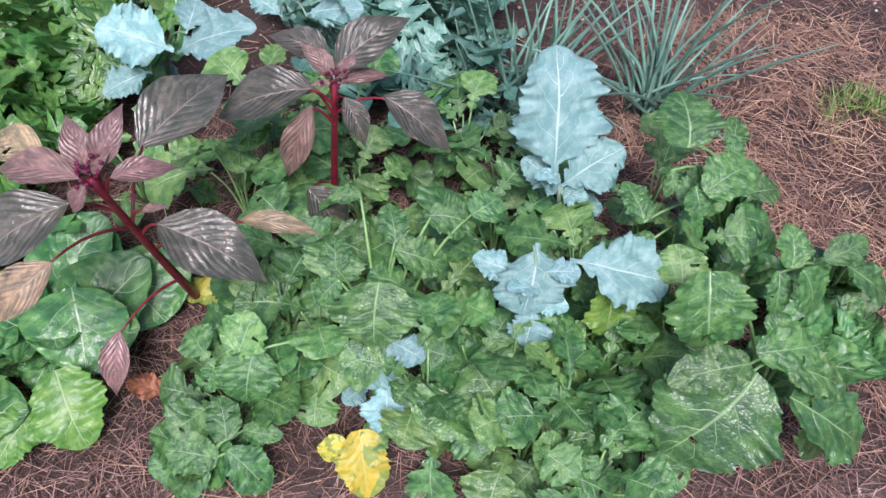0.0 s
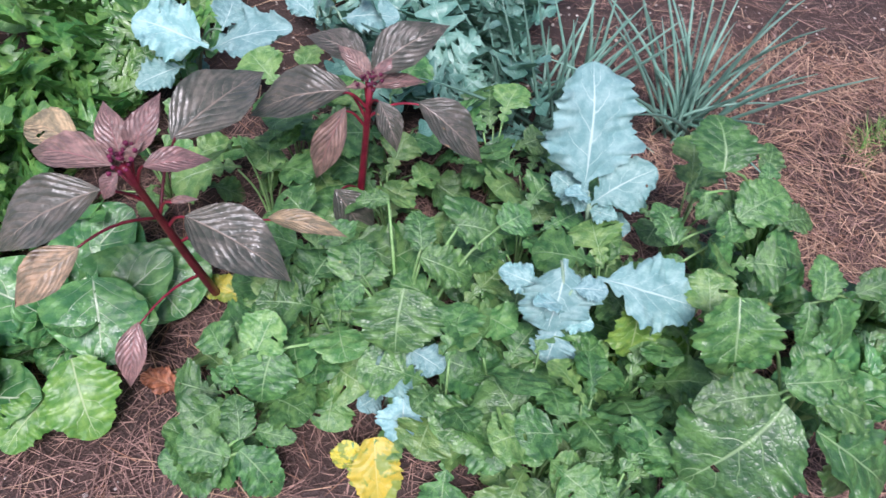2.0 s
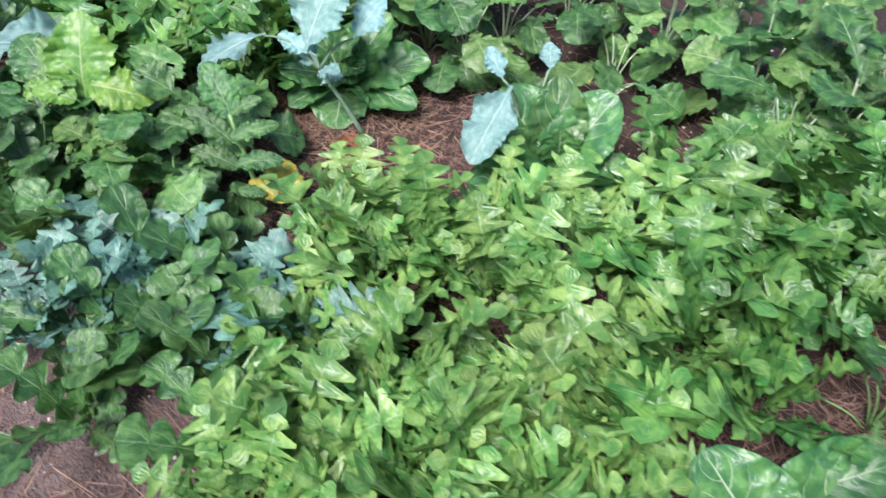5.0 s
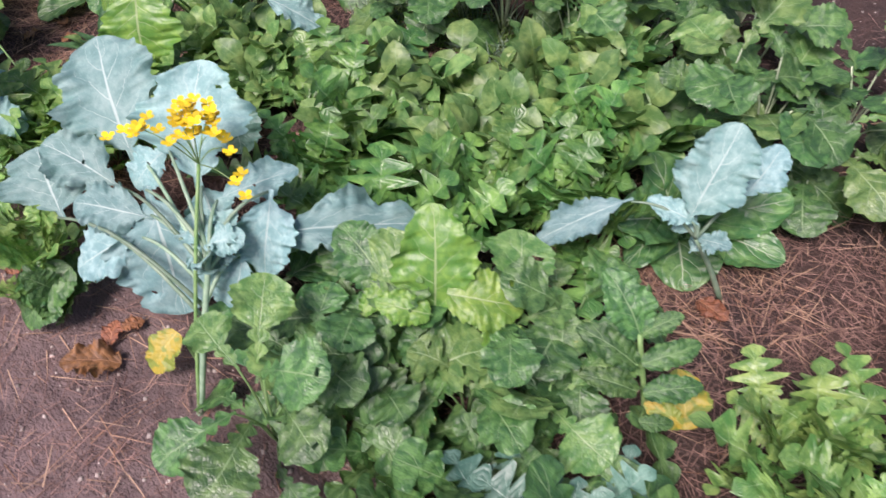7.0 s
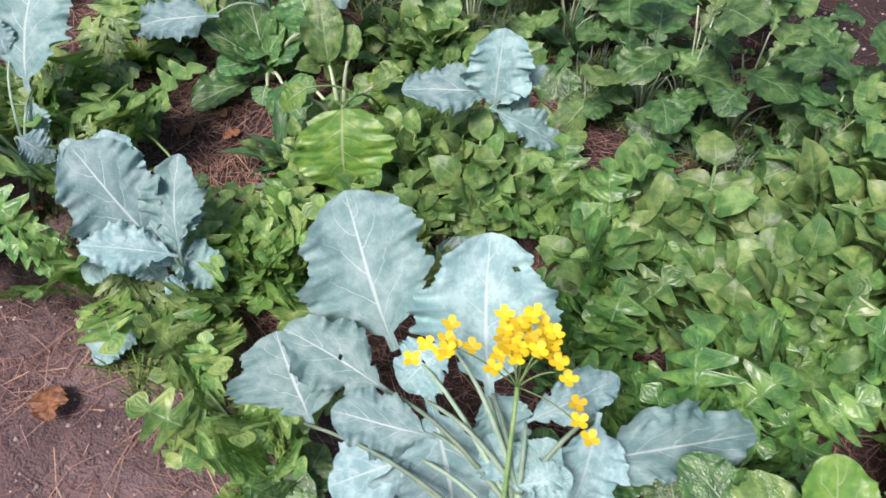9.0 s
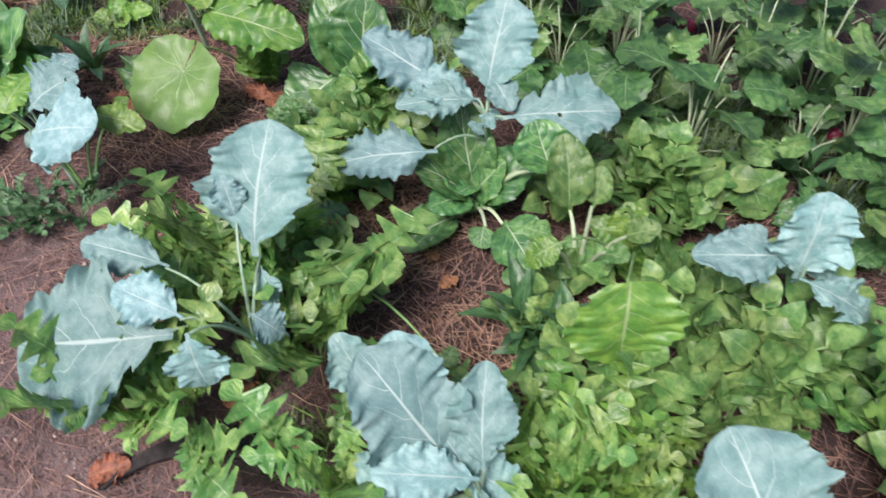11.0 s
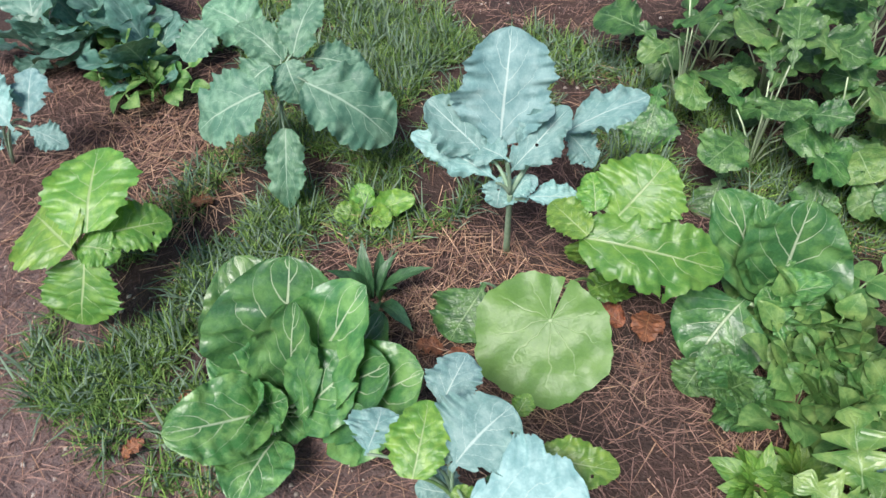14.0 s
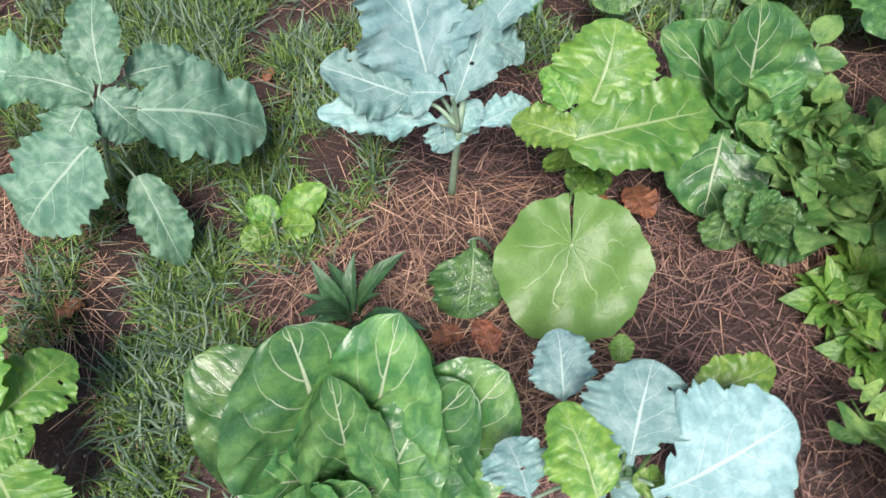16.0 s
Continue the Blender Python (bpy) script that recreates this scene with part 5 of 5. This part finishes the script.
for x, y in ((-5.13, 0.40), (-5.08, 0.43), (-5.17, 0.32),):
    rosette("weed", x, y, "low lobed weed under kale", "mizuna", WEED, 8, 0.14, 0.6, (12, 45), "weeds", category="weed")
for x, y in ((-3.71, 1.77), (-3.95, 0.87), (-3.87, 0.90), (-4.00, 0.89),):
    rosette("weed", x, y, "dark green weed with narrow leaves", "lance", WEED, 12, 0.16, 0.26, (15, 75), "weeds", category="weed")
for x, y in ((-6.71, 1.07), (-6.60, 1.09), (-6.93, 1.17),):
    rosette("potato_plant", x, y, "small bush with oval leaflets", "compound", POTATO, 8, 0.17, 1.0, (12, 66), "potato plants")
for x, y in ((-2.15, 0.51), (-2.06, 0.57), (-2.15, 0.40), (-1.80, 0.58), (-2.20, 0.30),):
    rosette("curly_kale", x, y, "frilled blue-green kale among radishes", "mizuna", CURLY, 9, 0.24, 0.95, (25, 70), "curly kales")
for x, y in ((-4.00, 1.64), (-3.99, 1.94), (-3.85, 2.09), (-3.77, 2.27), (-3.76, 1.80), (-4.20, 1.66), (-4.15, 2.10), (-4.04, 2.24), (-3.92, 2.46), (-4.49, 1.74), (-4.40, 1.93), (-3.68, 2.00),):
    canopy("radish", x, y, "tall radish in the far row, long pale stalks", "mustard", MUSTARD, 10, 0.30, 0.17, 0.75, 0.11, "radish plants", PALE_STEM)
for x, y in ((-5.30, 1.89), (-5.10, 2.01), (-5.06, 2.29), (-4.86, 2.13), (-5.03, 1.72), (-5.29, 2.12), (-4.91, 2.45),):
    canopy("radish", x, y, "tall radish in the far row, long pale stalks", "mustard", MUSTARD, 10, 0.30, 0.17, 0.75, 0.11, "radish plants", PALE_STEM)
for x, y in ((-3.47, 1.73), (-2.93, 1.82), (-2.76, 1.91), (-3.21, 2.13), (-2.86, 1.94), (-3.38, 2.03),):
    canopy("radish", x, y, "tall radish in the far row, long pale stalks", "mustard", MUSTARD, 10, 0.30, 0.17, 0.75, 0.11, "radish plants", PALE_STEM)
for x, y in ((-2.83, 1.98), (-2.47, 1.87), (-2.64, 2.28), (-2.74, 2.12), (-2.97, 1.80), (-3.41, 1.65),):
    canopy("radish", x, y, "tall radish in the far row, long pale stalks", "mustard", MUSTARD, 10, 0.30, 0.17, 0.75, 0.11, "radish plants", PALE_STEM)
for x, y in ((-1.58, 2.19), (-1.29, 2.43), (-1.31, 2.21), (-1.39, 2.02), (-1.74, 2.17), (-1.10, 2.15), (-2.34, 1.72),):
    canopy("radish", x, y, "tall radish in the far row, long pale stalks", "mustard", MUSTARD, 10, 0.30, 0.17, 0.75, 0.11, "radish plants", PALE_STEM)
for x, y in ((-0.92, 2.17), (-1.16, 2.01), (-0.91, 2.43), (-0.75, 2.52), (-1.09, 2.29), (-1.48, 2.14), (-1.34, 2.05), (-1.77, 1.91), (-0.86, 2.63),):
    canopy("radish", x, y, "tall radish in the far row, long pale stalks", "mustard", MUSTARD, 10, 0.30, 0.17, 0.75, 0.11, "radish plants", PALE_STEM)
for x, y in ((-0.45, 2.20), (-0.28, 2.24), (-0.95, 2.06), (-1.23, 1.85), (-1.13, 1.95), (-0.19, 2.37),):
    canopy("radish", x, y, "tall radish in the far row, long pale stalks", "mustard", MUSTARD, 10, 0.30, 0.17, 0.75, 0.11, "radish plants", PALE_STEM)
for x, y in ((-4.87, 1.86), (-4.72, 1.90), (-4.61, 1.77), (-4.58, 2.00),):
    canopy("radish", x, y, "tall radish in the far row, long pale stalks", "mustard", MUSTARD, 10, 0.30, 0.17, 0.75, 0.11, "radish plants", PALE_STEM)
for x, y in ((-0.11, 2.06), (0.03, 1.93), (-0.04, 2.23),):
    rosette("curly_kale", x, y, "blue-green curly kale with frilled leaves", "mizuna", CURLY, 10, 0.3, 0.95, (30, 70), "curly kales")
for x, y in ((-2.36, 1.74), (-2.19, 1.73), (-2.03, 2.07), (-1.91, 2.18), (-2.18, 1.92), (-2.46, 1.69),):
    canopy("radish", x, y, "tall radish in the far row, long pale stalks", "mustard", MUSTARD, 10, 0.30, 0.17, 0.75, 0.11, "radish plants", PALE_STEM)
for x, y in ((-3.20, 1.78), (-3.34, 1.75), (-2.99, 2.00),):
    canopy("radish", x, y, "tall radish in the far row, long pale stalks", "mustard", MUSTARD, 10, 0.30, 0.17, 0.75, 0.11, "radish plants", PALE_STEM)
for x, y in ((-7.06, 1.04), (-6.96, 1.13), (-6.88, 1.22), (-6.66, 1.14),):
    rosette("collard", x, y, "grey-green collard in the far corner", "mustard", CURLY, 9, 0.26, 0.6, (25, 70), "collards")
for x, y, n, size in ((0.17, 1.58, 34, 0.42), (0.57, 1.63, 42, 0.45), (0.28, 1.66, 20, 0.34)):
    scallions(x, y, n, size)
flower_stalks(-2.892, 0.307, ((-0.178, 0.288, 0.52, 9), (-0.196, 0.269, 0.51, 6), (-0.152, 0.301, 0.51, 6), (-0.263, 0.220, 0.48, 7), (-0.193, 0.239, 0.48, 3), (-0.148, 0.284, 0.48, 3), (-0.057, 0.269, 0.42, 3), (-0.171, 0.256, 0.48, 2), (-0.122, 0.295, 0.46, 2),))
sickle(-4.17, 0.35, -4.36, 0.22)
for i, (x, y, size) in enumerate(((-4.35, 0.36, 0.11), (-4.41, 0.08, 0.09), (-4.29, 0.91, 0.05), (-4.31, 0.81, 0.05), (-4.21, 0.88, 0.05), (-3.15, 0.23, 0.12), (-5.04, 1.08, 0.1), (-5.35, 0.78, 0.07), (-5.87, 1.46, 0.04), (-5.13, 1.07, 0.08), (-5.42, 0.78, 0.06), (-5.45, 0.26, 0.05), (-0.61, 0.75, 0.08), (-1.70, 0.56, 0.12), (-1.71, 0.35, 0.08), (-2.19, 1.21, 0.08), (-3.19, 0.31, 0.06), (-4.91, 0.55, 0.06), (-5.33, 0.07, 0.13), (-5.19, 0.17, 0.1), (-5.32, 0.14, 0.07), (-5.79, 0.26, 0.05), (-3.55, 0.04, 0.08), (-3.85, 0.12, 0.1), (-3.17, 0.35, 0.05), (-3.55, 0.29, 0.09), (-5.78, 0.40, 0.05), (-6.17, 0.83, 0.06),)):
    dead_leaf(x, y, size, i)
for x, y in ((-4.30, 2.22), (-4.79, 2.14), (-5.09, 2.14), (-2.37, 2.13), (-2.42, 2.15), (-1.82, 2.28), (-3.72, 1.99),):
    radish_root(x, y)


for x, y in ((-1.90, 0.93), (-1.76, 1.00), (-1.60, 1.13), (-1.42, 1.25), (-1.78, 0.83), (-1.52, 0.99), (-1.30, 1.28)):
    rosette("mizuna", x, y, "bright green mizuna with feathery serrated leaves", "mizuna", MIZUNA, 10, 0.25, 0.9, (25, 70), "mizunas")


# ---- litter, mulch and grass ----
def inside(x, y, spots):
    return any(((x - a) / rx) ** 2 + ((y - b) / ry) ** 2 < 1 for a, b, rx, ry in spots)


GRASSY = ((-5.0, 1.75, 1.6, 0.27), (-3.6, 1.78, 0.8, 0.22), (-6.05, 0.95, 0.24, 0.75), (-5.85, 0.35, 0.35, 0.14), (-6.3, 1.55, 0.5, 0.3), (-5.85, 1.25, 0.28, 0.32), (-5.95, 0.60, 0.2, 0.35),
          (-4.25, 0.38, 0.13, 0.09), (-3.8, 0.34, 0.18, 0.10), (1.15, 1.55, 0.12, 0.12))


def straw_pieces(count, seed, span, size, width, keep):
    rng = random.Random(seed)
    pieces = []
    while len(pieces) < count:
        x, y = rng.uniform(span[0], span[1]), rng.uniform(span[2], span[3])
        if rng.random() > keep(x, y):
            continue
        az = 6.28 * noise.noise((x * 2.5, y * 2.5, 7)) + rng.gauss(0, 1.0)
        length = size * rng.uniform(0.4, 1.5)
        rise = rng.uniform(-0.10, 0.16)
        z = relief(x, y) + rng.uniform(0.001, 0.016)
        pieces.append(((x, y, z), (math.cos(az), math.sin(az), rise), length, width * rng.uniform(0.6, 1.3), 0.16 * rise * length + rng.uniform(-0.004, 0.006)))
    return pieces


def bed(x, y):
    """How thick the mulch lies: full in the beds, thin on the path and in the grass."""
    edge = 0.45 + 0.12 * noise.noise((x * 1.7, 3.0, 0))
    if inside(x, y, GRASSY):
        return 0.12
    if y < edge:
        return 0.75 if x < -3.9 else 0.3
    if y > 1.65 and x > -3.2 and x < 0.3:
        return 0.12
    return 0.4 if y > 2.0 else 1.0


scatter("straw_mulch", "reddish-brown straw mulch spread over the beds", STRAW, straw_pieces(90000, 3, (-7.2, 1.9, -0.25, 2.6), 0.060, 0.00085, bed), "mulch")
PATCH = ((-5.45, 0.95, 0.32, 0.24), (-5.35, 0.72, 0.25, 0.12), (0.95, 1.5, 0.5, 0.6), (1.15, 1.05, 0.35, 0.45), (-4.55, 1.0, 0.3, 0.25), (-3.85, 0.75, 0.35, 0.3), (-2.3, 1.3, 0.3, 0.2), (-6.4, 0.95, 0.3, 0.3))
scatter("loose_hay", "loose tan hay lying on the mulch", HAY, straw_pieces(14000, 4, (-7.0, 1.9, -0.1, 2.3), 0.09, 0.0010, lambda x, y: 1.0 if inside(x, y, PATCH) else 0.10), "hay")


def grass_pieces(count, seed, spots, size, width):
    rng = random.Random(seed)
    pieces = []
    area = [a * b for _, _, a, b in spots]
    while len(pieces) < count:
        cx, cy, rx, ry = rng.choices(spots, area)[0]
        x, y = cx + rx * rng.uniform(-1, 1), cy + ry * rng.uniform(-1, 1)
        if ((x - cx) / rx) ** 2 + ((y - cy) / ry) ** 2 > 1 or noise.noise((x * 5, y * 5, 9)) < -0.12:
            continue
        for _ in range(5):
            az, el = rng.uniform(0, 6.28), radians(rng.uniform(18, 75))
            length = size * rng.uniform(0.5, 1.4)
            foot = (x + rng.gauss(0, 0.012), y + rng.gauss(0, 0.012), relief(x, y) - 0.002)
            pieces.append((foot, (math.cos(az) * math.cos(el), math.sin(az) * math.cos(el), math.sin(el)), length, width * rng.uniform(0.6, 1.3), 0.4 * length * rng.random()))
    return pieces


scatter("grass", "short green grass between the beds", GRASS, grass_pieces(38000, 6, GRASSY, 0.06, 0.0019), "grass")
scatter("grey_weeds", "grey-green coarse grass tufts between the beds", FROND, grass_pieces(8000, 8, GRASSY[:7], 0.085, 0.0026), "grass")


def crumbs(count, seed):
    """Pebbles and clods on the path."""
    rng = random.Random(seed)
    verts, faces = [], []
    for _ in range(count):
        x, y, r = rng.uniform(-6.8, 1.7), rng.choice((rng.uniform(-0.1, 0.55), rng.uniform(1.7, 2.8))), rng.choice((0.002, 0.003, 0.004, 0.007))
        z, s = relief(x, y), len(verts)
        for dx, dy, dz in ((1, 0, 0), (0, 1, 0), (-1, 0, 0), (0, -1, 0), (0.1, 0.1, 0.9), (0, 0, -0.6)):
            verts.append((x + dx * r * rng.uniform(0.7, 1.4), y + dy * r * rng.uniform(0.7, 1.4), z + dz * r))
        for k in range(4):
            faces.extend(((s + k, s + (k + 1) % 4, s + 4), (s + (k + 1) % 4, s + k, s + 5)))
    tagged(new("soil_crumbs", mesh_of("soil_crumbs", verts, faces, PEBBLE)), "small pale pebbles and clods on bare soil", "pebbles", kind="stuff")


crumbs(5000, 11)
